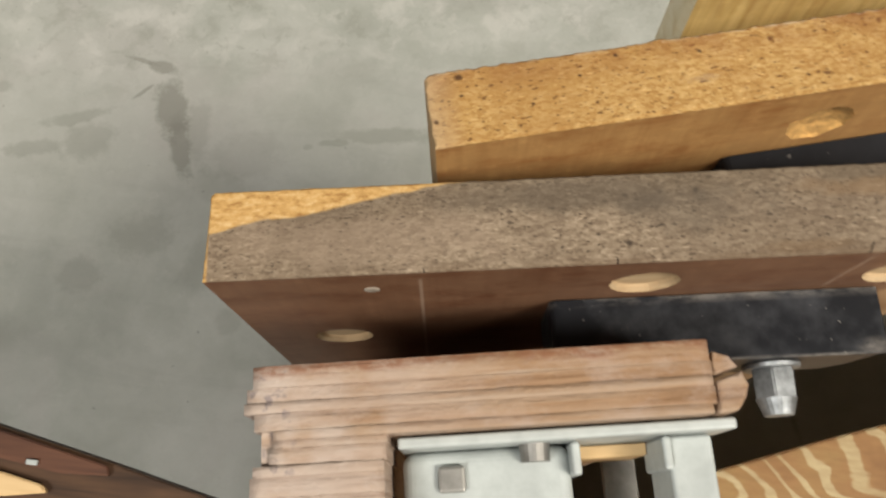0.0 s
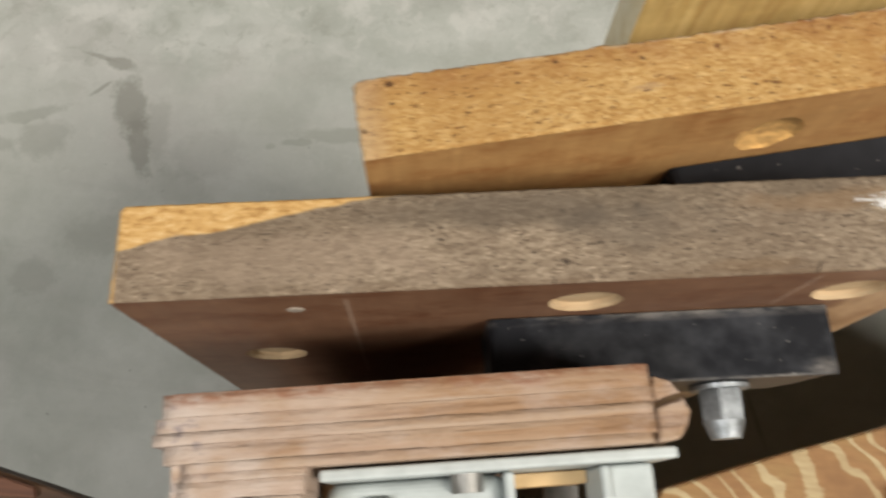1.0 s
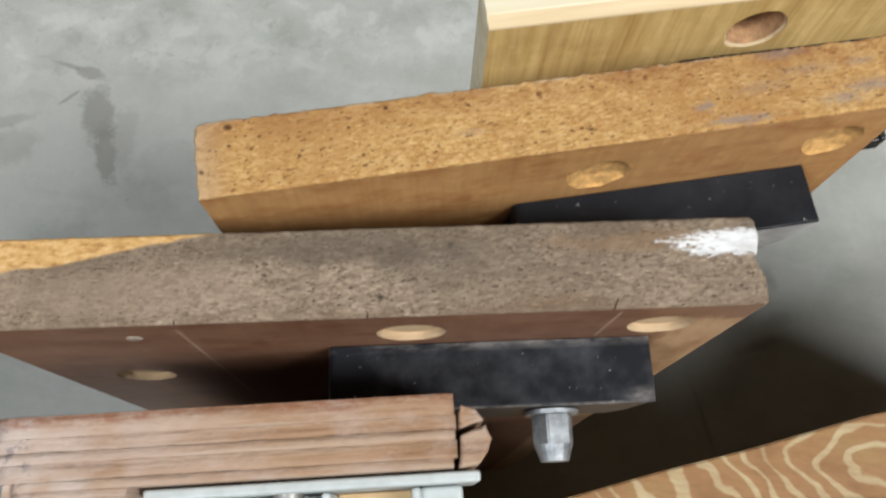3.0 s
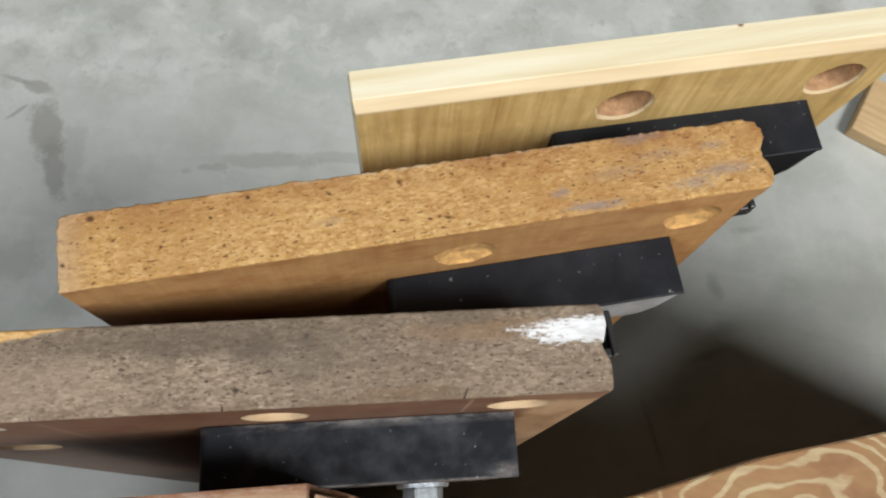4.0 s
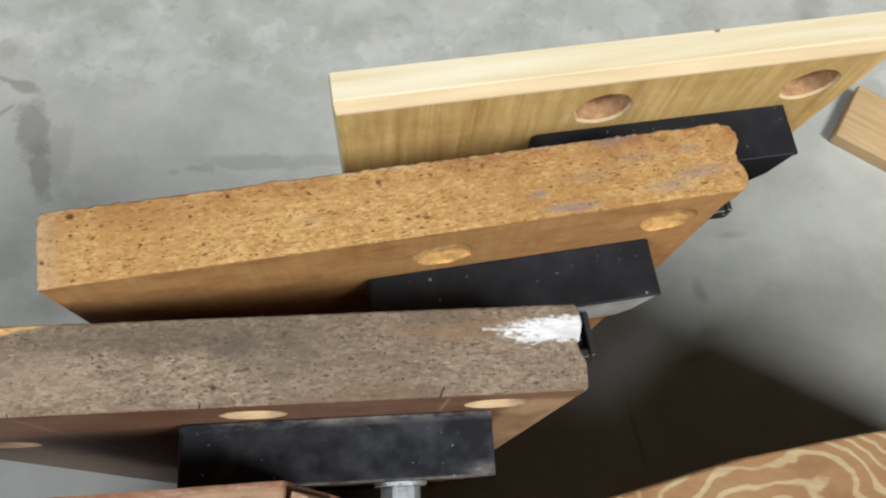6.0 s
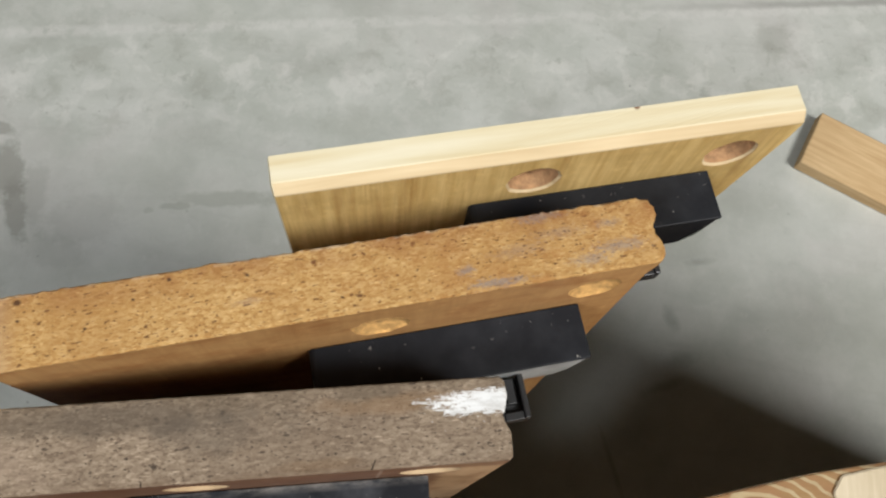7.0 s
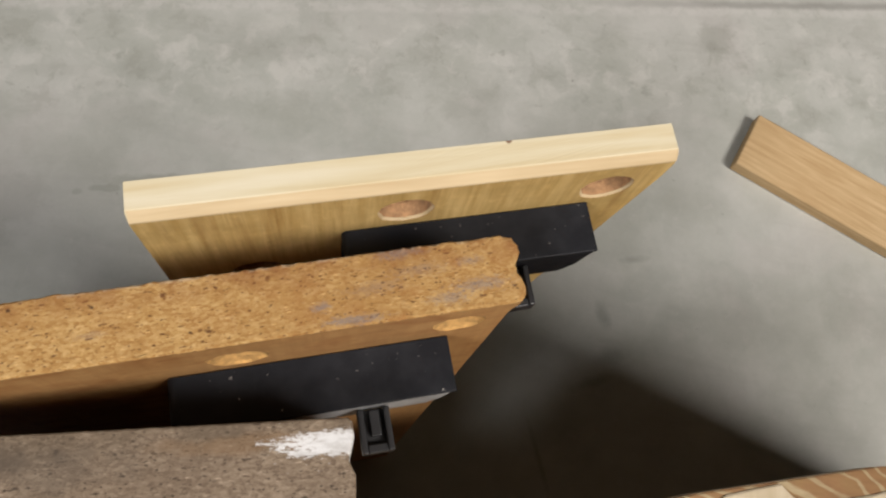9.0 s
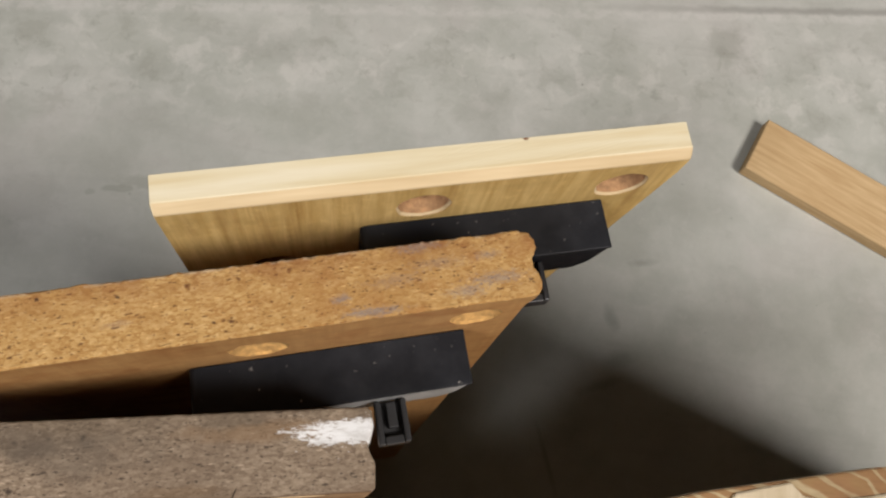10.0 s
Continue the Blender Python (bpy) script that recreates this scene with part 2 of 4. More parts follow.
def board_face(name, dark, light, rough=0.45, scratches=(), streak=1.0, heart=None, raw=None):
    """Coated or smooth faced wood with faint cross grain and grime."""
    m, nt, b = shader(name, rough, spec=0.4)
    g = noise_tex(nt, coords(nt, (1, 1, 0.06)), 260, 4, 0.6)
    s = noise_tex(nt, coords(nt), 18, 4, 0.6)
    col = ramp(nt, g, (0.5 - 0.2 / streak, dark), (0.5 + 0.2 / streak, light))
    col = blend(nt, calc(nt, "MULTIPLY", step(nt, s, 0.45, 0.75), 0.5), col, dark)
    dirt = noise_tex(nt, coords(nt, (1, 1, 1.2), (8, 2, 4)), 30, 5, 0.62)
    col = blend(nt, calc(nt, "MULTIPLY", step(nt, dirt, 0.48, 0.72), 0.4), col, tuple(c * 0.62 for c in dark))
    smear = noise_tex(nt, coords(nt, (0.5, 1, 1.6), (2, 6, 9)), 55, 6, 0.72)
    col = blend(nt, calc(nt, "MULTIPLY", step(nt, smear, 0.48, 0.64), 0.0 if heart else 0.65), col, (dark[0] * 0.75, dark[1] * 0.55, dark[2] * 0.45))
    spk = noise_tex(nt, coords(nt, (1, 1, 1), (5, 5, 5)), 120, 5, 0.7)
    col = blend(nt, calc(nt, "MULTIPLY", step(nt, spk, 0.54, 0.76), 0.32), col, tuple(min(1, c * 1.5) for c in light))
    if heart:
        wide = noise_tex(nt, coords(nt, (1, 1, 0.05), (1, 2, 3)), 95, 5, 0.65)
        col = blend(nt, calc(nt, "MULTIPLY", step(nt, wide, 0.52, 0.7), 0.5), col, heart)
    if raw:
        x, y, z = axes(nt)
        edge = noise_tex(nt, coords(nt, (1, 1, 1), (3, 7, 1)), 70, 5, 0.7)
        bare = calc(nt, "MULTIPLY", step(nt, calc(nt, "ADD", x, calc(nt, "MULTIPLY", calc(nt, "SUBTRACT", edge, 0.5), 0.02)), raw[0], raw[0] + 0.004), step(nt, calc(nt, "ADD", z, calc(nt, "MULTIPLY", calc(nt, "SUBTRACT", edge, 0.5), 0.03)), raw[1], raw[1] - 0.006))
        tan = ramp(nt, noise_tex(nt, coords(nt, (1, 1, 0.4), (2, 2, 8)), 60, 5, 0.7), (0.35, (0.27, 0.15, 0.075)), (0.5, (0.42, 0.27, 0.15)), (0.7, (0.5, 0.34, 0.2)))
        col = blend(nt, calc(nt, "MULTIPLY", bare, 0.85), col, tan)
    for at_x, lean, z0, z1 in scratches:
        x, y, z = axes(nt)
        off = calc(nt, "ABSOLUTE", calc(nt, "SUBTRACT", calc(nt, "ADD", x, calc(nt, "MULTIPLY", z, lean)), at_x + lean))
        mark = calc(nt, "MULTIPLY", step(nt, off, 0.0009, 0.0003), calc(nt, "MULTIPLY", step(nt, z, z0, z0 + 0.004), step(nt, z, z1, z1 - 0.004)))
        col = blend(nt, calc(nt, "MULTIPLY", mark, 0.4), col, (0.45, 0.34, 0.26))
    nt.links.new(col, b.inputs["Base Color"])
    relief(nt, b, spk, 0.12, 0.0003)
    return m


KNOT = (0.1665, 0.0176)


def pine_edge(name):
    m, nt, b = shader(name, 0.55, spec=0.4)
    g = noise_tex(nt, coords(nt, (0.06, 1, 1)), 120, 3, 0.5, 0.4)
    f = noise_tex(nt, coords(nt, (0.3, 3, 3)), 300, 3, 0.6)
    col = ramp(nt, g, (0.3, (0.57, 0.47, 0.28)), (0.48, (0.64, 0.57, 0.39)), (0.7, (0.69, 0.635, 0.475)))
    col = blend(nt, calc(nt, "MULTIPLY", f, 0.18), col, (0.5, 0.33, 0.13))
    x, y, z = axes(nt)
    du, dv = calc(nt, "SUBTRACT", x, KNOT[0]), calc(nt, "SUBTRACT", y, KNOT[1])
    r = calc(nt, "SQRT", calc(nt, "ADD", calc(nt, "MULTIPLY", du, du), calc(nt, "MULTIPLY", dv, dv)))
    col = blend(nt, calc(nt, "MULTIPLY", step(nt, r, 0.0019, 0.0009), 0.9), col, (0.14, 0.045, 0.015))
    nt.links.new(col, b.inputs["Base Color"])
    relief(nt, b, f, 0.15, 0.0003)
    return m


def swirl_ply(name):
    """Rotary cut softwood veneer: uneven pale rings round flat brown islands."""
    m, nt, b = shader(name, 0.6, spec=0.35)
    x, y, z = axes(nt)
    du = calc(nt, "SUBTRACT", x, 0.638)
    dv = calc(nt, "DIVIDE", calc(nt, "SUBTRACT", y, 0.312), 0.5)
    r = calc(nt, "SQRT", calc(nt, "ADD", calc(nt, "MULTIPLY", du, du), calc(nt, "MULTIPLY", dv, dv)))
    bend = noise_tex(nt, coords(nt, (1, 1.6, 1)), 16, 2, 0.4, 0.3)
    jag = noise_tex(nt, coords(nt, (0.5, 1, 1)), 150, 4, 0.65)
    field = calc(nt, "ADD", r, calc(nt, "ADD", calc(nt, "MULTIPLY", bend, 0.075), calc(nt, "MULTIPLY", jag, 0.0045)))
    bands = calc(nt, "SINE", calc(nt, "MULTIPLY", field, 355.0))
    width = noise_tex(nt, coords(nt, (1, 1, 1), (5, 1, 0)), 22, 3, 0.5)
    f = noise_tex(nt, coords(nt, (0.2, 1, 1)), 300, 4, 0.65)
    tone = noise_tex(nt, coords(nt, (0.6, 1, 1), (2, 2, 0)), 30, 4, 0.6)
    brown = ramp(nt, tone, (0.35, (0.2, 0.095, 0.033)), (0.5, (0.26, 0.135, 0.05)), (0.66, (0.27, 0.16, 0.058)))
    pale = ramp(nt, tone, (0.35, (0.33, 0.235, 0.115)), (0.65, (0.43, 0.34, 0.19)))
    edge = calc(nt, "ADD", bands, calc(nt, "MULTIPLY", calc(nt, "SUBTRACT", width, 0.5), 2.6))
    col = blend(nt, step(nt, edge, 0.3, 0.72), brown, pale)
    col = blend(nt, calc(nt, "MULTIPLY", step(nt, f, 0.4, 0.7), 0.35), col, (0.16, 0.075, 0.025))
    nt.links.new(col, b.inputs["Base Color"])
    relief(nt, b, f, 0.2, 0.0004)
    return m


def laminate(name):
    """Edge of stacked veneers: uneven bands along the block, rubbed pale and soiled."""
    m, nt, b = shader(name, 0.85, spec=0.2)
    x, y, z = axes(nt)
    band = noise_tex(nt, coords(nt, (0.05, 1, 0.02)), 190, 3, 0.5, 0.12)
    line = noise_tex(nt, coords(nt, (0.05, 1, 0.02), (4, 0, 0)), 620, 3, 0.55)
    f = noise_tex(nt, coords(nt, (0.45, 1, 1)), 420, 5, 0.7)
    s = noise_tex(nt, coords(nt, (0.8, 1.2, 1), (3, 3, 0)), 42, 6, 0.7)
    warm = noise_tex(nt, coords(nt, (1, 1.5, 1), (1, 9, 0)), 26, 4, 0.6)
    mix = calc(nt, "ADD", calc(nt, "MULTIPLY", band, 0.7), calc(nt, "MULTIPLY", line, 0.3))
    col = ramp(nt, mix, (0.36, (0.22, 0.125, 0.068)), (0.43, (0.31, 0.19, 0.112)), (0.52, (0.36, 0.245, 0.16)), (0.64, (0.41, 0.31, 0.23)))
    col = blend(nt, calc(nt, "MULTIPLY", step(nt, warm, 0.5, 0.7), 0.5), col, (0.36, 0.205, 0.09))
    col = blend(nt, calc(nt, "MULTIPLY", f, 0.4), col, (0.24, 0.135, 0.075))
    # rubbed, greyish pale places
    col = blend(nt, calc(nt, "MULTIPLY", step(nt, s, 0.46, 0.64), 0.6), col, (0.41, 0.32, 0.265))
    rub = calc(nt, "MULTIPLY", step(nt, calc(nt, "ADD", x, calc(nt, "MULTIPLY", calc(nt, "SUBTRACT", s, 0.5), 0.16)), 0.075, 0.02), step(nt, warm, 0.35, 0.55))
    col = blend(nt, calc(nt, "MULTIPLY", rub, 0.6), col, (0.5, 0.43, 0.39))
    # torn red-brown rear rim
    rim = calc(nt, "MULTIPLY", step(nt, calc(nt, "ADD", y, calc(nt, "MULTIPLY", calc(nt, "SUBTRACT", s, 0.5), 0.012)), -0.0035, -0.001), step(nt, f, 0.3, 0.55))
    col = blend(nt, calc(nt, "MULTIPLY", rim, 0.75), col, (0.22, 0.085, 0.04))
    crack = calc(nt, "MULTIPLY", step(nt, line, 0.36, 0.31), step(nt, warm, 0.42, 0.55))
    col = blend(nt, calc(nt, "MULTIPLY", crack, 0.35), col, (0.14, 0.07, 0.035))
    ink = calc(nt, "MULTIPLY", step(nt, x, 0.013, 0.006), step(nt, noise_tex(nt, coords(nt, (1, 1, 1), (2, 8, 1)), 190, 3, 0.6), 0.6, 0.66))
    col = blend(nt, calc(nt, "MULTIPLY", ink, 0.45), col, (0.09, 0.085, 0.12))
    nt.links.new(col, b.inputs["Base Color"])
    relief(nt, b, calc(nt, "ADD", band, calc(nt, "MULTIPLY", f, 0.5)), 0.9, 0.002)
    return m


def plain_wood(name, dark, light, rough=0.6, along=0):
    m, nt, b = shader(name, rough, spec=0.35)
    sc = [0.08 if i == along else 1.0 for i in range(3)]
    g = noise_tex(nt, coords(nt, sc), 130, 4, 0.55, 0.3)
    s = noise_tex(nt, coords(nt), 14, 3, 0.6)
    col = ramp(nt, g, (0.3, dark), (0.7, light))
    col = blend(nt, calc(nt, "MULTIPLY", step(nt, s, 0.45, 0.75), 0.35), col, dark)
    nt.links.new(col, b.inputs["Base Color"])
    relief(nt, b, g, 0.25, 0.0005)
    return m


def black_coat(name, scuff, worn=None):
    m, nt, b = shader(name, 0.42, spec=0.13)
    s = noise_tex(nt, coords(nt), 34, 5, 0.65)
    d = noise_tex(nt, coords(nt, (1, 1, 1), (4, 4, 4)), 420, 2, 0.5)
    col = blend(nt, calc(nt, "MULTIPLY", step(nt, s, 0.48, 0.72), scuff), (0.0105, 0.0112, 0.0135), (0.11, 0.114, 0.125))
    col = blend(nt, calc(nt, "MULTIPLY", step(nt, d, 0.73, 0.77), 0.5), col, (0.35, 0.33, 0.3))
    if worn:
        x, y, z = axes(nt)
        u1, out = worn
        rag = noise_tex(nt, coords(nt, (0.35, 1, 1), (6, 1, 3)), 75, 6, 0.75)
        back = calc(nt, "MULTIPLY", step(nt, y, -0.0042, -0.0006), step(nt, rag, 0.42, 0.6))
        dx, dy = calc(nt, "SUBTRACT", x, u1 - 0.0045), calc(nt, "SUBTRACT", y, -out + 0.0025)
        near = calc(nt, "SQRT", calc(nt, "ADD", calc(nt, "MULTIPLY", calc(nt, "MULTIPLY", dx, dx), 0.3), calc(nt, "MULTIPLY", dy, dy)))
        corner = calc(nt, "MULTIPLY", step(nt, near, 0.0048, 0.0012), step(nt, rag, 0.4, 0.6))
        front = calc(nt, "MULTIPLY", step(nt, y, -out + 0.0012, -out + 0.0004), step(nt, rag, 0.45, 0.6))
        rub = calc(nt, "MAXIMUM", calc(nt, "MAXIMUM", back, corner), front)
        col = blend(nt, calc(nt, "MULTIPLY", rub, 0.36), col, (0.42, 0.38, 0.34))
    nt.links.new(col, b.inputs["Base Color"])
    nt.links.new(ramp(nt, s, (0.3, (0.35,) * 3), (0.7, (0.6,) * 3)), b.inputs["Roughness"])
    relief(nt, b, d, 0.08, 0.0002)
    return m


def warped(nt, scale, amount, offset):
    """Object coordinates bent by a slow noise, so that patches get torn, uneven outlines."""
    vec = coords(nt, (1, 1, 1), offset)
    n = nd(nt, "ShaderNodeTexNoise", Scale=scale, Detail=4.0, Roughness=0.6)
    nt.links.new(vec, n.inputs["Vector"])
    add = nd(nt, "ShaderNodeVectorMath")
    add.operation = "MULTIPLY_ADD"
    nt.links.new(n.outputs["Color"], add.inputs[0])
    add.inputs[1].default_value = (amount, amount, 0.0)
    nt.links.new(vec, add.inputs[2])
    return add.outputs[0]


def concrete(name):
    """Trowelled slab: slow clouds of two greys, torn pale laitance, flecks and old stains."""
    m, nt, b = shader(name, 0.62, spec=0.3)
    v = coords(nt)
    big = noise_tex(nt, coords(nt, (1, 1.2, 1), (2, 4, 0)), 2.2, 3, 0.5, 0.4)
    cloud = noise_tex(nt, warped(nt, 5, 0.12, (3, 1, 0)), 7, 5, 0.58)
    patch = noise_tex(nt, warped(nt, 18, 0.07, (7, 3, 0)), 13, 6, 0.62)
    fine = noise_tex(nt, v, 130, 5, 0.7)
    col = ramp(nt, cloud, (0.32, (0.395, 0.404, 0.36)), (0.5, (0.462, 0.474, 0.428)), (0.68, (0.535, 0.542, 0.498)))
    col = blend(nt, calc(nt, "MULTIPLY", step(nt, big, 0.4, 0.68), 0.45), col, (0.585, 0.575, 0.54))
    tint = noise_tex(nt, coords(nt, (1, 1, 1), (9, 9, 0)), 4.5, 4, 0.6, 0.5)
    col = blend(nt, calc(nt, "MULTIPLY", step(nt, tint, 0.52, 0.68), 0.3), col, (0.44, 0.455, 0.395))
    col = blend(nt, calc(nt, "MULTIPLY", step(nt, tint, 0.46, 0.32), 0.3), col, (0.53, 0.50, 0.475))
    # pale laitance and grey scuffs, thickest along a rough belt
    x, y, z = axes(nt)
    wide = noise_tex(nt, coords(nt, (1, 1, 1), (4, 8, 0)), 3.5, 3, 0.5)
    off = calc(nt, "ABSOLUTE", calc(nt, "SUBTRACT", calc(nt, "ADD", y, calc(nt, "MULTIPLY", calc(nt, "SUBTRACT", wide, 0.5), 0.3)), calc(nt, "ADD", calc(nt, "MULTIPLY", x, 0.12), 1.07)))
    belt = calc(nt, "ADD", calc(nt, "MULTIPLY", step(nt, off, 0.16, 0.03), 0.75), 0.25)
    col = blend(nt, calc(nt, "MULTIPLY", calc(nt, "MULTIPLY", step(nt, patch, 0.51, 0.63), belt), 0.55), col, (0.66, 0.65, 0.605))
    col = blend(nt, calc(nt, "MULTIPLY", calc(nt, "MULTIPLY", step(nt, patch, 0.46, 0.36), belt), 0.5), col, (0.33, 0.33, 0.285))
    torn = noise_tex(nt, warped(nt, 40, 0.03, (1, 15, 0)), 34, 6, 0.68)
    col = blend(nt, calc(nt, "MULTIPLY", calc(nt, "MULTIPLY", step(nt, torn, 0.57, 0.68), belt), 0.5), col, (0.3, 0.298, 0.26))
    col = blend(nt, calc(nt, "MULTIPLY", step(nt, torn, 0.42, 0.3), 0.26), col, (0.62, 0.612, 0.58))
    # broad trowel strokes
    stroke = noise_tex(nt, coords(nt, (0.35, 1.6, 1), (5, 2, 0), (0, 0, 0.5)), 9, 5, 0.6, 0.6)
    col = blend(nt, calc(nt, "MULTIPLY", step(nt, stroke, 0.55, 0.7), 0.28), col, (0.36, 0.362, 0.325))
    fleck = noise_tex(nt, coords(nt, (1, 1, 1), (1, 15, 0)), 75, 2, 0.5)
    col = blend(nt, calc(nt, "MULTIPLY", step(nt, fleck, 0.74, 0.8), 0.55), col, (0.2, 0.195, 0.17))
    col = blend(nt, calc(nt, "MULTIPLY", fine, 0.12), col, (0.25, 0.245, 0.225))
    wob = calc(nt, "MULTIPLY", calc(nt, "SUBTRACT", noise_tex(nt, v, 34, 6, 0.68), 0.5), 1.9)

    def spot(cx, cy, rx, ry, turn, amount, tint, soft=0.1):
        c, s_ = math.cos(turn), math.sin(turn)
        dx, dy = calc(nt, "SUBTRACT", x, cx), calc(nt, "SUBTRACT", y, cy)
        u = calc(nt, "DIVIDE", calc(nt, "ADD", calc(nt, "MULTIPLY", dx, c), calc(nt, "MULTIPLY", dy, s_)), rx)
        w = calc(nt, "DIVIDE", calc(nt, "SUBTRACT", calc(nt, "MULTIPLY", dy, c), calc(nt, "MULTIPLY", dx, s_)), ry)
        r = calc(nt, "ADD", calc(nt, "SQRT", calc(nt, "ADD", calc(nt, "MULTIPLY", u, u), calc(nt, "MULTIPLY", w, w))), wob)
        return blend(nt, calc(nt, "MULTIPLY", step(nt, r, 1.12 + soft, 0.85 - soft), amount), col, tint)

    # old stains and scuffs with shapes of their own: a long drip, its head and a flat smear
    DRIP = (0.27, 0.265, 0.23)
    for cx, cy, rx, ry, turn, amount in ((-0.296, 0.838, 0.027, 0.055, 0.32, 0.72), (-0.264, 0.762, 0.017, 0.062, 0.33, 0.72), (-0.329, 0.914, 0.028, 0.012, -0.25, 0.7), (-0.372, 0.925, 0.026, 0.005, -0.2, 0.65), (-0.356, 0.862, 0.004, 0.022, -0.75, 0.6), (-0.24, 0.80, 0.022, 0.06, 0.2, 0.3)):
        col = spot(cx, cy, rx, ry, turn, amount, DRIP)
    for cx, cy, rx, ry, turn, amount in ((0.085, 0.826, 0.09, 0.015, 0.1, 0.55), (0.21, 0.848, 0.07, 0.010, 0.1, 0.4), (0.0, 0.803, 0.03, 0.006, 0.12, 0.55), (-0.045, 0.79, 0.01, 0.006, 0.4, 0.4)):
        col = spot(cx, cy, rx, ry, turn, amount, (0.31, 0.312, 0.265))
    for cx, cy, rx, ry, turn, amount in ((-0.15, 0.76, 0.06, 0.045, 0.3, 0.22), (-0.18, 0.70, 0.05, 0.03, 0.1, 0.25), (-0.46, 0.80, 0.06, 0.012, 0.35, 0.45), (-0.43, 0.757, 0.045, 0.035, 0.5, 0.4), (-0.52, 0.735, 0.05, 0.014, 0.2, 0.45), (-0.62, 0.843, 0.03, 0.012, 0.1, 0.4), (-0.29, 0.60, 0.05, 0.035, 0.3, 0.35), (-0.38, 0.52, 0.035, 0.03, 0.4, 0.35), (-0.18, 0.56, 0.03, 0.05, -0.3, 0.3), (-0.12, 0.47, 0.02, 0.02, 0.2, 0.3), (1.075, 1.285, 0.035, 0.035, 0.2, 0.4), (0.60, 1.06, 0.05, 0.025, 0.5, 0.2)):
        col = spot(cx, cy, rx, ry, turn, amount, (0.29, 0.288, 0.25))
    for cx, cy, rx, ry, turn in ((0.868, 0.69, 0.009, 0.02, 0.5), (0.885, 0.622, 0.024, 0.012, 0.3), (0.85, 0.572, 0.03, 0.008, 0.4), (0.768, 0.44, 0.004, 0.045, 0.35), (0.92, 0.80, 0.02, 0.006, 0.2)):
        col = spot(cx, cy, rx, ry, turn, 0.45, (0.22, 0.215, 0.185), 0.45)
    # a long joint: a dark line with a chalky lip on its near side
    line = calc(nt, "ADD", calc(nt, "SUBTRACT", calc(nt, "SUBTRACT", y, 1.2905), calc(nt, "MULTIPLY", calc(nt, "SUBTRACT", x, 0.6365), 0.165)), calc(nt, "MULTIPLY", wob, 0.008))
    lip = calc(nt, "MULTIPLY", step(nt, calc(nt, "ABSOLUTE", calc(nt, "ADD", line, 0.016)), 0.016, 0.006), step(nt, torn, 0.4, 0.55))
    col = blend(nt, calc(nt, "MULTIPLY", lip, 0.45), col, (0.63, 0.615, 0.58))
    joint = calc(nt, "MULTIPLY", step(nt, calc(nt, "ABSOLUTE", line), 0.012, 0.003), step(nt, x, 0.75, 1.15))
    col = blend(nt, calc(nt, "MULTIPLY", joint, 0.6), col, (0.27, 0.262, 0.24))
    nt.links.new(col, b.inputs["Base Color"])
    relief(nt, b, calc(nt, "ADD", calc(nt, "ADD", cloud, calc(nt, "MULTIPLY", torn, 0.5)), calc(nt, "MULTIPLY", fine, 0.25)), 0.14, 0.003)
    return m


def simple(name, colour, rough, metal=0.0, spread=0.2, scale=40):
    m, nt, b = shader(name, rough, metal)
    n = noise_tex(nt, coords(nt), scale, 5, 0.65)
    lo = tuple(c * (1 - spread) for c in colour)
    hi = tuple(min(1, c * (1 + spread)) for c in colour)
    nt.links.new(ramp(nt, n, (0.3, lo), (0.7, hi)), b.inputs["Base Color"])
    relief(nt, b, n, 0.1, 0.0004)
    return m


M_FLOOR = concrete("concrete")
M_WALL = simple("wall_paint", (0.13, 0.105, 0.08), 0.8, 0, 0.06, 3)
M_GREY_TOP = particle_board("grey_chipboard", (0.14, 0.1, 0.068), (0.228, 0.171, 0.118), (0.315, 0.246, 0.176), (0.04, 0.028, 0.02), 0.035, grey_marks)
M_GREY_FACE = board_face("dark_coated_face", (0.14, 0.066, 0.036), (0.23, 0.125, 0.072), scratches=((0.0735, -0.02, 0.86, 1.002), (0.2290, -0.06, 0.965, 1.006)), streak=0.45, raw=(0.2525, 0.992))
M_BROWN_TOP = particle_board("orange_chipboard", (0.315, 0.165, 0.052), (0.43, 0.258, 0.092), (0.52, 0.34, 0.145), (0.085, 0.032, 0.012), 0.035, brown_marks)
M_BROWN_FACE = board_face("orange_brown_face", (0.36, 0.183, 0.066), (0.53, 0.305, 0.12), streak=0.6)
M_PINE_TOP = pine_edge("pale_pine")
M_PINE_CUT = plain_wood("planed_pine_arris", (0.47, 0.345, 0.185), (0.62, 0.49, 0.30), 0.6)
M_PINE_FACE = board_face("yellow_pine_face", (0.47, 0.30, 0.095), (0.70, 0.505, 0.21), heart=(0.24, 0.105, 0.026))
M_HOLE = plain_wood("bored_wood", (0.36, 0.245, 0.135), (0.5, 0.37, 0.225), 0.85)
M_HOLE_PINE = simple("rough_bored_pine", (0.37, 0.21, 0.10), 0.9, 0, 0.32, 300)
M_HOLE_RAW = simple("torn_fibre", (0.46, 0.262, 0.085), 0.9, 0, 0.45, 230)
M_LAM = laminate("veneer_stack")
M_PLY = swirl_ply("swirled_plywood")
M_PLYEDGE = plain_wood("plywood_edge", (0.24, 0.14, 0.07), (0.42, 0.29, 0.17))
M_CREAM = plain_wood("cream_sawn_wood", (0.45, 0.36, 0.23), (0.62, 0.53, 0.38), 0.7, 1)
# Plywood of the side leaf, with the shade it lies in mixed into the brown.
M_SHADED_PLY = plain_wood("shaded_plywood", (0.022, 0.011, 0.006), (0.1, 0.05, 0.025), 0.7)
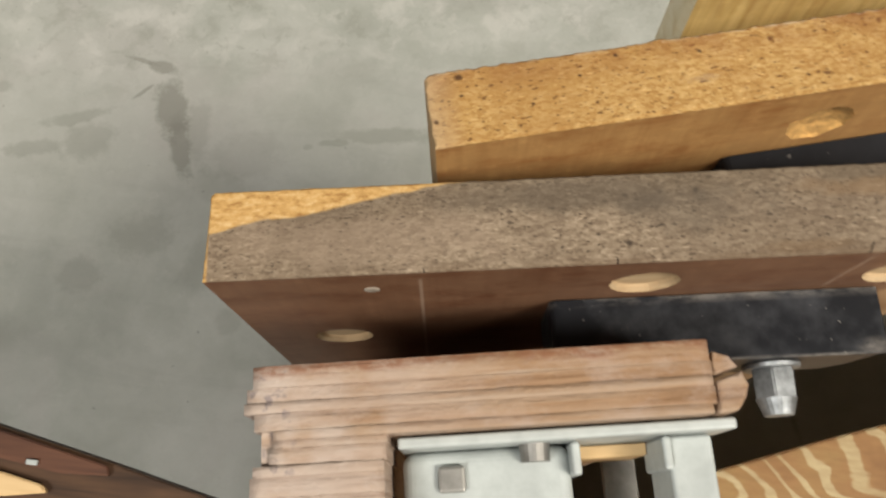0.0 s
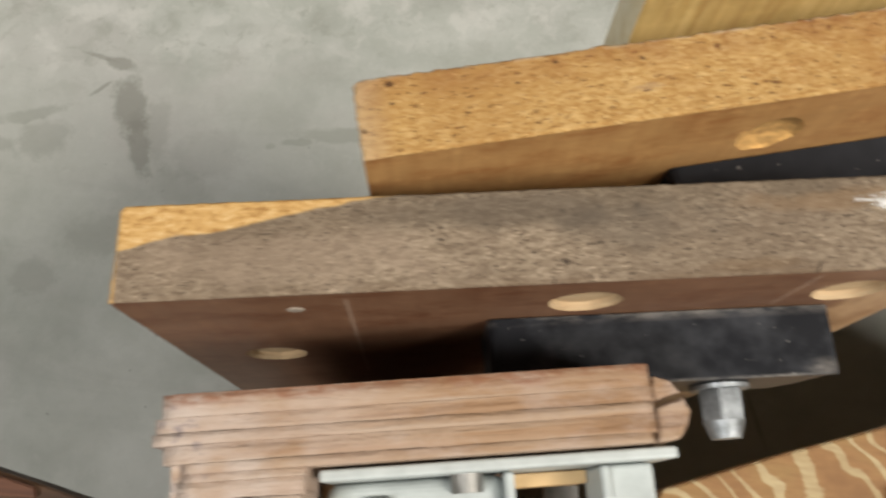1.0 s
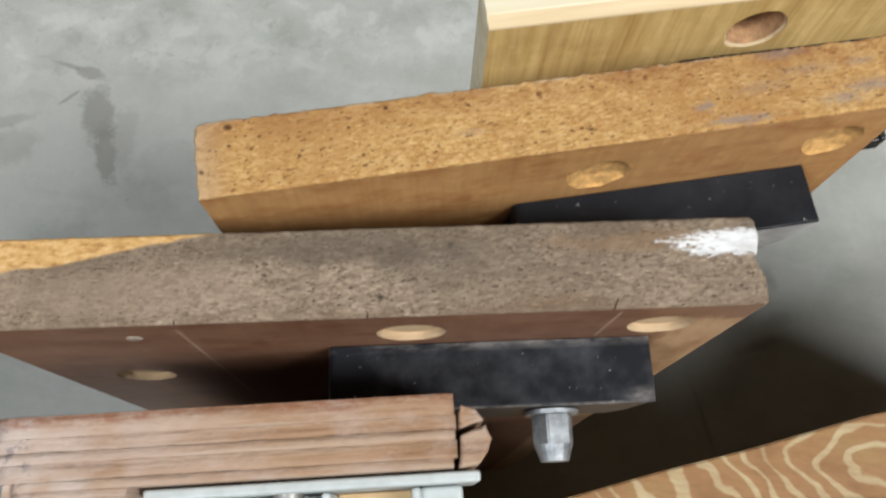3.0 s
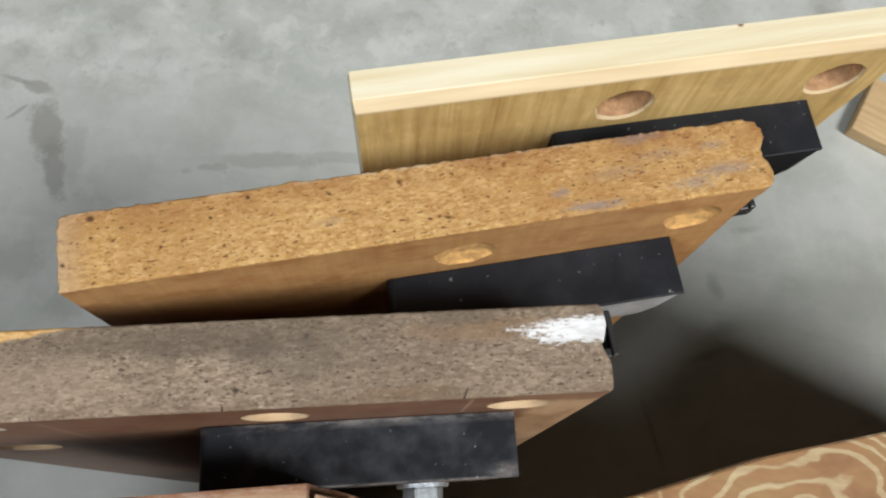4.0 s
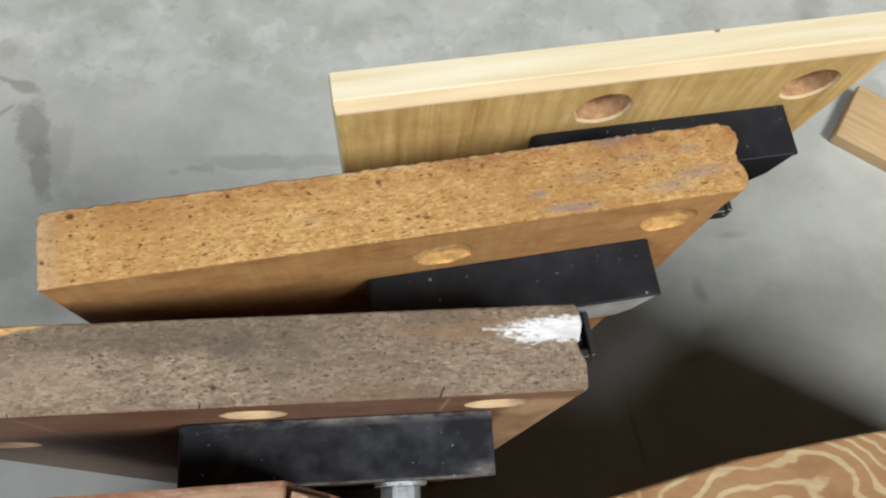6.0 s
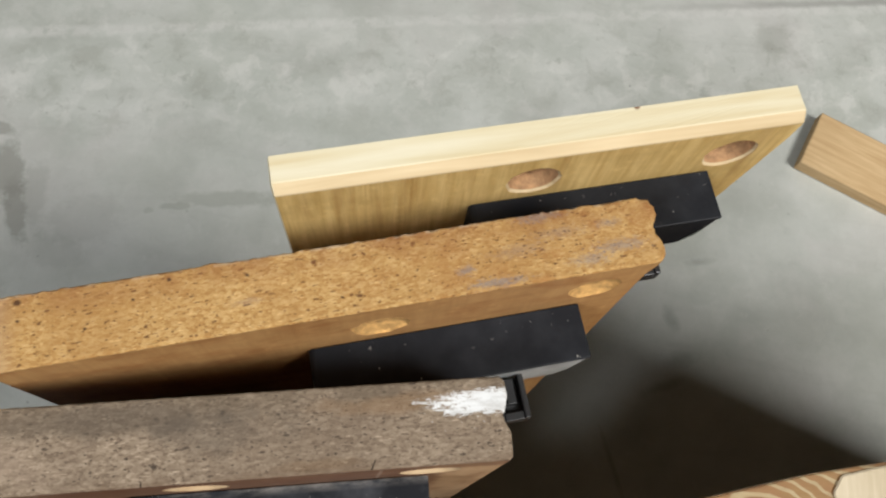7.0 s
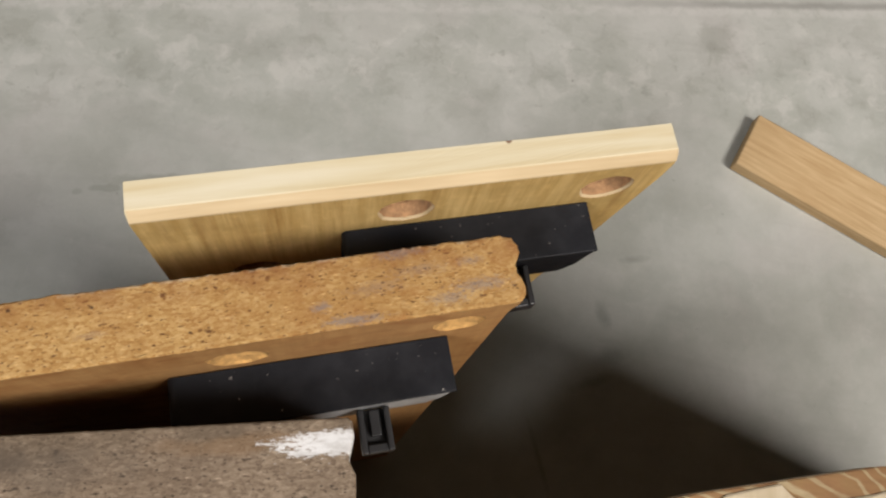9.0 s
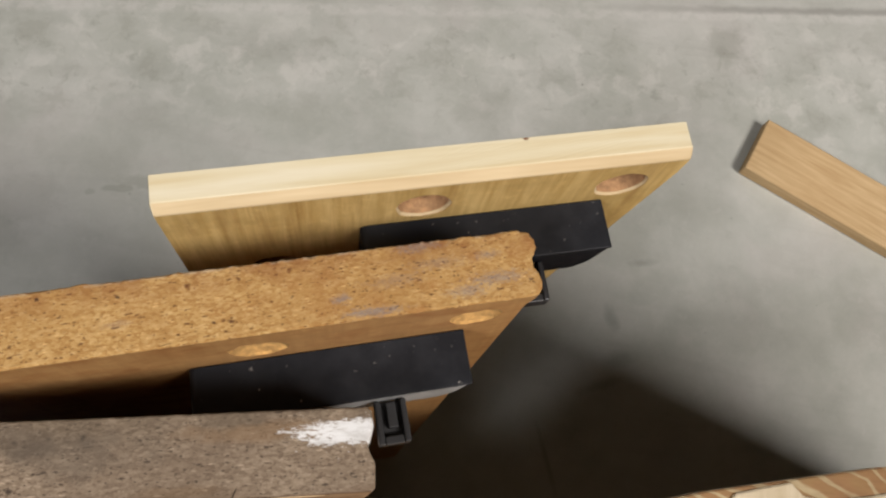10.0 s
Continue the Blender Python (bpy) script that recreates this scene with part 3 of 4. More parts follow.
M_REDWOOD = plain_wood("red_brown_wood", (0.05, 0.02, 0.012), (0.13, 0.055, 0.03), 0.65)
M_SCRAP = plain_wood("tan_scrap_wood", (0.50, 0.325, 0.155), (0.66, 0.475, 0.26), 0.7)
M_BLACK = black_coat("black_coating", 0.09)
M_BLACK_WORN = black_coat("worn_black_coating", 0.3, (0.249, 0.0264))
M_ZINC = simple("zinc_plating", (0.27, 0.285, 0.295), 0.56, 0.8, 0.45, 160)
M_WHITE = simple("white_enamel", (0.39, 0.42, 0.41), 0.45, 0, 0.16, 70)
M_PLASTIC = simple("black_plastic", (0.012, 0.012, 0.013), 0.45, 0, 0.3, 90)
M_BLACK_LIP = simple("black_lip", (0.02, 0.021, 0.024), 0.45, 0, 0.5, 60)
# Much paler than the other two bracket lips.
M_LIP = simple("pale_grey_lip", (0.36, 0.37, 0.37), 0.5, 0.0, 0.35, 50)
M_SCREW = simple("dulled_screw", (0.27, 0.225, 0.18), 0.7, 0.0, 0.4, 200)
M_STEEL = simple("dull_steel", (0.3, 0.29, 0.27), 0.5, 0.8, 0.3, 70)


# ---- mesh helpers ----
def mesh_of(name, bm, *mats):
    bmesh.ops.recalc_face_normals(bm, faces=bm.faces)
    me = bpy.data.meshes.new(name)
    bm.to_mesh(me)
    bm.free()
    for m in mats:
        me.materials.append(m)
    return me


def part(name, bm, mats, parent=None, label="", at=None):
    ob = new(name, mesh_of(name, bm, *(mats if isinstance(mats, (list, tuple)) else (mats,))))
    if parent is not None:
        ob.parent = parent
    if at is not None:
        ob.matrix_basis = at
    if label:
        tagged(ob, label)
    return ob


def box(x0, x1, y0, y1, z0, z1, bevel=0.0, seg=2, bm=None):
    bm = bm or bmesh.new()
    r = bmesh.ops.create_cube(bm, size=1.0, matrix=Matrix.Translation(((x0 + x1) / 2, (y0 + y1) / 2, (z0 + z1) / 2)) @ Matrix.Diagonal((x1 - x0, y1 - y0, z1 - z0, 1)))
    if bevel:
        es = list({e for v in r["verts"] for e in v.link_edges})
        bmesh.ops.bevel(bm, geom=es, offset=bevel, segments=seg, affect="EDGES", profile=0.5)
    return bm


def dense(points, step_len):
    out = []
    for i, p in enumerate(points):
        q = points[(i + 1) % len(points)]
        n = max(1, int(math.dist(p, q) / step_len))
        out += [(p[0] + (q[0] - p[0]) * k / n, p[1] + (q[1] - p[1]) * k / n) for k in range(n)]
    return out


def prism(points, z0, z1, edge, rough, step_len=0.0014, seed=0, clip=False, low_end=9.0, slant=0.0):
    """An upright board: its outline, seen from above, drawn down from z1 to z0, with a worn upper arris.
    Upper edge faces take material 0, sides material 1."""
    pts = dense(points, step_len)
    n = len(pts)
    cx, cy = sum(p[0] for p in pts) / n, sum(p[1] for p in pts) / n
    norms = []
    for i in range(n):
        a, b = pts[i - 1], pts[(i + 1) % n]
        dx, dy = b[0] - a[0], b[1] - a[1]
        l = math.hypot(dx, dy) or 1
        norms.append((dy / l, -dx / l))
    area = sum(pts[i - 1][0] * pts[i][1] - pts[i][0] * pts[i - 1][1] for i in range(n))
    sgn = 1 if area > 0 else -1
    arc = [(z1 - edge * (1 - math.cos(a)), edge * (1 - math.sin(a))) for a in (0.0, 0.3, 0.6, 0.95, 1.25, math.pi / 2)]
    if clip:
        arc = [(z1, 0.0050), (z1 - 0.0001, 0.0047), (z1 - 0.0004, 0.0043), (z1 - 0.0038, 0.0004), (z1 - 0.0043, 0.0001), (z1 - 0.005, 0.0)]
    levels = [*arc, (z1 - 0.008, 0.0), (z1 - 0.02, 0.0), (z1 - 0.14, 0.0), (z0, 0.0)]
    xa, xb = min(p[0] for p in pts), max(p[0] for p in pts)
    ya, yb = min(p[1] for p in pts), max(p[1] for p in pts)
    bm = bmesh.new()
    rings = []
    for k, (z, inset) in enumerate(levels):
        ring = []
        for (x, y), (nx, ny) in zip(pts, norms):
            w = rough * noise.noise(Vector((x * 480 + seed, y * 480, z * 300))) + rough * 0.35 * noise.noise(Vector((x * 90, y * 90 + seed, z * 60))) if k < 7 else 0.0
            d = -inset * sgn + w * (1.0 if k < 4 else 0.5 if k == 4 else 0.12 if k == 5 else 0.0)
            zz = z + (rough * 0.6 * noise.noise(Vector((x * 180, y * 180, seed + 5.0))) if k < 4 else 0.0)
            if clip:
                cut = slant * (z1 - z) if x > (xa + xb) / 2 else 0.0
                ring.append(bm.verts.new((min(max(x, xa + inset * 0.2), xb - inset * 0.35 - cut), min(max(y, ya + inset), yb - inset * 0.35), zz)))
            else:
                ring.append(bm.verts.new((min(x + nx * d, low_end) if k > 6 else x + nx * d, y + ny * d, zz)))
        rings.append(ring)
    cap = bm.faces.new(rings[0])
    faces_top = [cap]
    for k in range(len(rings) - 1):
        for i in range(n):
            f = bm.faces.new((rings[k][i], rings[k][(i + 1) % n], rings[k + 1][(i + 1) % n], rings[k + 1][i]))
            f.material_index = 0 if k < 5 or abs(norms[i][0]) > 0.75 else 1
            if clip and 1 < k < 5 and norms[i][1] * sgn < -0.5:
                f.material_index = 3
            f.smooth = k < 5 and not clip
    low = bm.faces.new(rings[-1])
    low.material_index = 1
    bmesh.ops.triangulate(bm, faces=[cap, low])
    if clip:
        bmesh.ops.remove_doubles(bm, verts=bm.verts, dist=1e-6)
    return bm


def bored(ob, holes, depth, mat_index, torn, bowl, rim_index):
    """Round holes bored into the front face (at y = 0) of a board: a narrow broken rim, then a wall that narrows to the bottom."""
    n, c = 40, 0.0011
    for u, z, r in holes:
        bm = bmesh.new()
        rings = []
        for y, size in ((-0.002, r + c), (0.00015, r + c), (c + 0.00015, r), (depth, r * bowl)):
            ring = []
            for i in range(n):
                a = math.tau * i / n + 0.047
                dx, dz = size * math.cos(a), size * math.sin(a)
                k = 1.0 + torn * (noise.noise(Vector((dx * 160, dz * 160, u * 40))) + 0.5 * noise.noise(Vector((dx * 420, dz * 420, u * 90))))
                ring.append(bm.verts.new((u + 0.00013 + dx * k, y, z + dz * k)))
            rings.append(ring)
        for j in range(3):
            for i in range(n):
                f = bm.faces.new((rings[j][i], rings[j][(i + 1) % n], rings[j + 1][(i + 1) % n], rings[j + 1][i]))
                f.material_index = rim_index if j == 1 else mat_index
        for ring in (rings[0], rings[3]):
            bm.faces.new(ring).material_index = mat_index
        bmesh.ops.recalc_face_normals(bm, faces=bm.faces)
        me = mesh_of("cutter", bm, *ob.data.materials)
        cutter = new("cutter", me)
        bpy.context.view_layer.update()
        cutter.matrix_world = ob.matrix_world.copy()
        mod = ob.modifiers.new("bore", "BOOLEAN")
        mod.operation, mod.object, mod.solver = "DIFFERENCE", cutter, "EXACT"
        bpy.context.view_layer.update()
        done = bpy.data.meshes.new_from_object(ob.evaluated_get(bpy.context.evaluated_depsgraph_get()))
        ob.modifiers.remove(mod)
        tri = bmesh.new()
        tri.from_mesh(done)
        bmesh.ops.triangulate(tri, faces=[f for f in tri.faces if len(f.verts) > 4], ngon_method="EAR_CLIP")
        tri.to_mesh(done)
        tri.free()
        ob.data = done
        bpy.data.objects.remove(cutter)


# ---- room ----
tagged(part("floor", box(-8, 9, -8, 9, -0.1, 0.0), M_FLOOR), "smooth trowelled grey concrete floor with stains", "floor", kind="structure")
for wname, b in (("wall_north", (-8, 9, 9, 9.1)), ("wall_south", (-8, 9, -8.1, -8)), ("wall_east", (9, 9.1, -8.1, 9.1)), ("wall_west", (-8.1, -8, -8.1, 9.1))):
    tagged(part(wname, box(*b, -0.1, 6.0), M_WALL), "plain painted garage wall", "wall", kind="structure")
tagged(part("ceiling", box(-8.1, 9.1, -8.1, 9.1, 6.0, 6.1), M_WALL), "plain painted garage ceiling", "ceiling", kind="structure")


# ---- upright boards with brackets ----
def upright(name, corner, angle, outline, height, edge, rough, mats, holes, label, group, seed, clip=False, hole_mat=None, low_end=9.0, bore=0.014, slant=0.0, torn=0.0, bowl=1.0):
    thing = new(name)
    hole_mat = hole_mat or M_HOLE
    thing.matrix_basis = pose(corner[0], corner[1], 0, 0, 0, angle)
    body = part("plank", prism(outline, 0.0, height, edge, rough, seed=seed, clip=clip, low_end=low_end, slant=slant), (*mats[:2], hole_mat, *mats[2:]), thing)
    bored(body, holes, bore, 2, torn, bowl, 3 if len(mats) > 2 else 2)
    tagged(thing, label, "board", group)
    return thing


def bracket(parent, u0, u1, z, out, mat, label, drop=0.036, lip_mat=None):
    """Bent sheet on the board's front: a flat top rolled down at its left end, and a lip whose right end is cut on the slant."""
    r, th = 0.0034, 0.0022
    outer = [(u0, z - drop)] + [(u0 + r * (1 - math.cos(k)), z - r * (1 - math.sin(k))) for k in (0.0, 0.3, 0.6, 0.9, 1.25, math.pi / 2)] + [(u1, z)]
    inner = [(u1, z - th), (u0 + r, z - th), (u0 + th + 0.0004, z - r), (u0 + th, z - drop)]
    loop = outer + inner
    bm = bmesh.new()
    rows = [[bm.verts.new((u, y, zz)) for u, zz in loop] for y in (-out, -0.0003)]
    n = len(loop)
    for i in range(n):
        bm.faces.new((rows[0][i], rows[0][(i + 1) % n], rows[1][(i + 1) % n], rows[1][i])).smooth = 1 <= i <= 5
    bm.faces.new(rows[0])
    bm.faces.new(rows[1])
    bmesh.ops.recalc_face_normals(bm, faces=bm.faces)
    sharp = [e for e in bm.edges if len(e.link_faces) == 2 and e.calc_face_angle() > 0.9]
    bmesh.ops.bevel(bm, geom=sharp, offset=0.0006, segments=2, affect="EDGES", profile=0.5)
    top = part("bracket", bm, mat, parent, label)
    bm = bmesh.new()
    rows = []
    for y in (-out + 0.0006, -out + 0.0026):
        rows.append([bm.verts.new(p) for p in ((u0 + 0.0026, y, z - 0.0024), (u1 - 0.0006, y, z - 0.0024), (u1 - 0.0055, y, z - drop * 0.72), (u1 - 0.0125, y, z - drop), (u0 + 0.0026, y, z - drop))])
    n = len(rows[0])
    for i in range(n):
        bm.faces.new((rows[0][i], rows[0][(i + 1) % n], rows[1][(i + 1) % n], rows[1][i]))
    bm.faces.new(rows[0])
    bm.faces.new(rows[1])
    bmesh.ops.bevel(bm, geom=list(bm.edges), offset=0.0004, segments=2, affect="EDGES", profile=0.5)
    part("lip", bm, lip_mat or mat, top)
    return top


def hex_bolt(parent, u, y, z):
    """Washer and a hexagon head with a rounded crown."""
    turn = Matrix.Translation((u, y, z)) @ Matrix.Rotation(math.pi / 2, 4, "X") @ Matrix.Rotation(0.35, 4, "Z")
    bm = bmesh.new()
    bmesh.ops.create_cone(bm, cap_ends=True, segments=6, radius1=0.0087, radius2=0.0084, depth=0.012, matrix=turn @ Matrix.Translation((0, 0, 0.0076)))
    bmesh.ops.bevel(bm, geom=list(bm.edges), offset=0.0005, segments=2, affect="EDGES")
    bmesh.ops.create_cone(bm, cap_ends=True, segments=24, radius1=0.0078, radius2=0.0056, depth=0.0066, matrix=turn @ Matrix.Translation((0, 0, 0.0165)))
    head = part("bolt", bm, M_ZINC, parent, "zinc-plated hexagon bolt")
    bm = bmesh.new()
    bmesh.ops.create_cone(bm, cap_ends=True, segments=32, radius1=0.0112, radius2=0.0108, depth=0.0016, matrix=turn @ Matrix.Translation((0, 0, 0.0008)))
    part("washer", bm, M_ZINC, head)
    return head


def latch(parent, u, y, z):
    """Moulded latch: a tray with two side walls, a cross bar and a tongue in the slot."""
    bm = box(u - 0.0076, u + 0.0076, y - 0.0206, y, z - 0.006, z - 0.001, 0.0008)
    box(u - 0.0076, u - 0.0046, y - 0.0206, y, z - 0.0012, z + 0.0046, 0.0008, bm=bm)
    box(u + 0.0046, u + 0.0076, y - 0.0206, y, z - 0.0012, z + 0.0046, 0.0008, bm=bm)
    box(u - 0.0046, u + 0.0046, y - 0.0206, y - 0.0165, z - 0.0012, z + 0.0036, 0.0006, bm=bm)
    body = part("latch", bm, M_PLASTIC, parent, "black plastic latch")
    part("tongue", box(u - 0.0022, u + 0.0026, y - 0.013, y - 0.001, z - 0.0008, z + 0.0034, 0.0006), M_PLASTIC, body)
    return body


GROUP = "upright boards with brackets"
L, T = 0.2795, 0.0325
grey = upright("clamp_board", (0.190, 0.2857), 9.36,
               [(0.0, 0.0), (L - 0.0008, 0.0), (L + 0.0003, 0.0012), (L + 0.0006, 0.0105), (L - 0.0012, 0.0142), (L - 0.0022, 0.0172), (L - 0.0012, 0.0186), (L + 0.0004, 0.0245), (L - 0.0001, T - 0.002), (L - 0.002, T), (0.003, T), (0.0016, T - 0.0016)],
               1.009, 0.0012, 0.00035, (M_GREY_TOP, M_GREY_FACE), [(0.0358, 0.9150, 0.0117), (0.1550, 0.9825, 0.0118), (0.2490, 0.9820, 0.0118)],
               "grey-brown weathered chipboard plank standing on end, white paint smear", GROUP, 1.0, bore=0.0030, torn=0.035)
bracket(grey, 0.1220, 0.2490, 0.9640, 0.0264, M_BLACK_WORN, "scuffed black metal bracket", 0.036, M_BLACK_LIP)
bm = bmesh.new()
bmesh.ops.create_uvsphere(bm, u_segments=16, v_segments=8, radius=1.0, matrix=Matrix.Translation((0.0557, -0.0001, 0.9899)) @ Matrix.Diagonal((0.003, 0.0006, 0.003, 1)))
part("screw", bm, M_SCREW, grey, "sunk pale screw head")
hex_bolt(grey, 0.2105, -0.0264, 0.9455)

L, T = 0.2722, 0.0302
brown = upright("clamp_board", (0.2622, 0.3438), 15.83,
                [(0.0, 0.0), (L - 0.002, 0.0), (L + 0.001, 0.0006), (L + 0.0032, 0.003), (L + 0.0036, 0.0062), (L + 0.0026, 0.0098), (L + 0.0008, 0.0128), (L + 0.0010, 0.0168), (L + 0.0036, 0.0215), (L + 0.0036, T - 0.0055), (L + 0.0018, T - 0.002), (L - 0.003, T), (0.002, T), (0.0, T - 0.002)],
                1.0085, 0.0012, 0.0009, (M_BROWN_TOP, M_BROWN_FACE), [(0.1522, 0.9795, 0.0119), (0.2492, 0.9825, 0.0112)],
                "orange-brown chipboard plank standing on end, dark-specked worn edge", GROUP, 7.0, hole_mat=M_HOLE_RAW, low_end=L - 0.0022, bore=0.0034, torn=0.14, bowl=0.55)
bracket(brown, 0.1186, 0.2465, 0.9605, 0.0266, M_BLACK, "black metal bracket", 0.034, M_LIP)
latch(brown, 0.2075, -0.0266, 0.9445)

L, T = 0.2448, 0.0192
pale = upright("clamp_board", (0.358, 0.4320), 15.32,
               [(0.0, 0.0), (L, 0.0), (L + 0.0022, 0.0045), (L + 0.0020, T - 0.0025), (L, T), (0.001, T), (-0.0012, T - 0.002), (-0.0014, 0.0045)],
               1.0055, 0.0042, 0.0001, (M_PINE_TOP, M_PINE_FACE, M_PINE_CUT), [(0.1189, 0.9775, 0.0124), (0.2180, 0.9770, 0.0124), (0.0450, 0.9130, 0.0124)],
               "pale clean pine plank standing on end with bored holes", GROUP, 3.0, True, hole_mat=M_HOLE_PINE, slant=0.128, torn=0.05)
bracket(pale, 0.0886, 0.2132, 0.9602, 0.0265, M_BLACK, "black metal bracket", 0.033)
latch(pale, 0.1712, -0.0265, 0.9460)


# ---- veneer block with white bracket ----
def ply_layer(y0, y1, u0, u1, z1, seed):
    """One veneer of the block, its top and ends torn unevenly."""
    rng = random.Random(seed)
    bm = bmesh.new()
    n = max(6, int((u1 - u0) / 0.004))
    rows = []
    for k in range(n + 1):
        u = u0 + (u1 - u0) * k / n
        top = z1 + 0.0007 * noise.noise(Vector((u * 60, seed * 0.35, 4.0))) + 0.0004 * noise.noise(Vector((u * 300, seed, 9.0)))
        e = 0.0011 if k in (0, n) else 0.0
        ring = [(y0, 0.0), (y0, top - 0.002), (y0 + 0.00002, top - 0.0001 - e), (y0 + 0.00012, top - e), (y1 - 0.00012, top - e), (y1 - 0.00002, top - 0.0001 - e), (y1, top - 0.002), (y1, 0.0)]
        uu = u + (rng.uniform(-0.0006, 0.0006) if k in (0, n) else 0.0)
        rows.append([bm.verts.new((uu, y, z)) for y, z in ring])
    m = len(rows[0])
    for k in range(n):
        for i in range(m):
            bm.faces.new((rows[k][i], rows[k][(i + 1) % m], rows[k + 1][(i + 1) % m], rows[k + 1][i])).smooth = 1 <= i <= 5
    bm.faces.new(rows[0])
    bm.faces.new(rows[-1])
    return bm


block = new("veneer_block")
block.matrix_basis = pose(0.2149, 0.2603, 0, 0, 0, 10.5)
# rear to front: depth of the layer's two faces, left and right end, height of its top
PLIES = [(-0.0066, 0.0006, -0.0038, 0.1484, 1.0022), (-0.0114, -0.0066, -0.0060, 0.1487, 1.0016), (-0.0150, -0.0114, -0.0066, 0.1482, 1.0021),
         (-0.0207, -0.0150, -0.0030, 0.1486, 1.0018), (-0.0238, -0.0207, 0.0022, 0.1480, 1.0021),
         (-0.0263, -0.0238, 0.0030, 0.0402, 1.0020), (-0.0318, -0.0263, 0.0012, 0.0392, 1.0010), (-0.0353, -0.0318, -0.0034, 0.0386, 1.0018),
         (-0.0416, -0.0353, -0.0052, 0.0384, 1.0010), (-0.0450, -0.0416, -0.0052, 0.0384, 1.0002), (-0.0640, -0.0450, -0.0050, 0.0382, 1.0010)]
for k, (y0, y1, u0, u1, z1) in enumerate(PLIES):
    part("veneer", ply_layer(y0, y1, u0, u1, z1, 11 + k), M_LAM, block)
part("core", box(-0.0015, 0.0378, -0.0635, -0.0005, 0.0, 0.9985), M_LAM, block)
part("splinter", prism([(0.1493, -0.0238), (0.1560, -0.0232), (0.1594, -0.0190), (0.1606, -0.0150), (0.1590, -0.0105), (0.1536, -0.0118), (0.1502, -0.0135)], 0.80, 0.9995, 0.0014, 0.0006, seed=4.0), (M_LAM, M_LAM), block, "split-off corner of the veneer stack")
part("splinter", prism([(0.1499, -0.0112), (0.1538, -0.0098), (0.1586, -0.0085), (0.1560, -0.0046), (0.1510, -0.0030), (0.1496, -0.0060)], 0.80, 0.9975, 0.0010, 0.0006, seed=8.0), (M_LAM, M_LAM), block, "split-off corner of the veneer stack")
tagged(block, "rough stacked-veneer plywood block standing on end", "board", GROUP)
wb = part("bracket", box(0.0428, 0.1565, -0.0285, -0.0247, 0.955, 0.994, 0.0011, 3), M_WHITE, block, "white enamelled metal bracket")
part("plate", box(0.0432, 0.1020, -0.095, -0.0288, 0.950, 0.979, 0.0045, 5), M_WHITE, wb)
part("arm", box(0.1350, 0.1506, -0.095, -0.0288, 0.952, 0.983, 0.0016, 3), M_WHITE, wb)
for u in (0.1030, 0.1342):
    part("gusset", box(u - 0.0016, u + 0.0016, -0.040, -0.0288, 0.955, 0.986, 0.0012, 3), M_WHITE, wb)
bm = bmesh.new()
bmesh.ops.create_cone(bm, cap_ends=True, segments=24, radius1=0.0055, radius2=0.005, depth=0.006, matrix=Matrix.Translation((0.0895, -0.0315, 0.981)) @ Matrix.Rotation(math.pi / 2, 4, "X"))
part("bolt", bm, M_STEEL, wb, "dull steel bolt head")
part("clasp", box(0.0555, 0.065, -0.043, -0.034, 0.977, 0.982, 0.0012), M_STEEL, wb, "small dull steel clasp")
part("strap", box(0.121, 0.1345, -0.09, -0.031, 0.925, 0.929, 0.0008), M_STEEL, wb, "dull steel strap")
part("strip", box(0.1049, 0.1324, -0.0335, -0.0289, 0.935, 0.962, 0.0006), M_SCRAP, wb, "thin tan wooden strip")


# ---- workbench ----
def sheet(points, z0, z1):
    bm = bmesh.new()
    low = [bm.verts.new((x, y, z0)) for x, y in points]
    up = [bm.verts.new((x, y, z1)) for x, y in points]
    bm.faces.new(up)
    bm.faces.new(low)
    n = len(points)
    for i in range(n):
        f = bm.faces.new((low[i], low[(i + 1) % n], up[(i + 1) % n], up[i]))
        f.material_index = 1
    bmesh.ops.recalc_face_normals(bm, faces=bm.faces)
    bmesh.ops.bevel(bm, geom=list(bm.edges), offset=0.0008, segments=2, affect="EDGES")
    return bm


bench = new("workbench")
part("worktop", sheet([(0.385, 0.165), (0.4205, 0.2615), (0.49, 0.2895), (0.54, 0.3080), (0.61, 0.3365), (0.69, 0.3610), (0.82, 0.3920), (1.0, 0.4150), (1.40, 0.3950), (1.40, -0.40), (0.262, -0.40), (0.262, 0.165)], 0.776, 0.80), (M_PLY, M_PLYEDGE), bench, "swirl-grained plywood worktop")
part("carcass", box(0.40, 1.38, -0.38, 0.10, 0.0, 0.776, 0.002), M_PLYEDGE, bench, "plain wooden carcass")
# Upright blocker added out of view; its edge shapes the floor's shadow wedge.
part("shadow_panel", box(1.4005, 1.42, -0.38, 0.3980, 0.0, 1.60, 0.002), M_PLYEDGE, bench, "plain unseen panel added to cast the wedge of shadow on the floor")
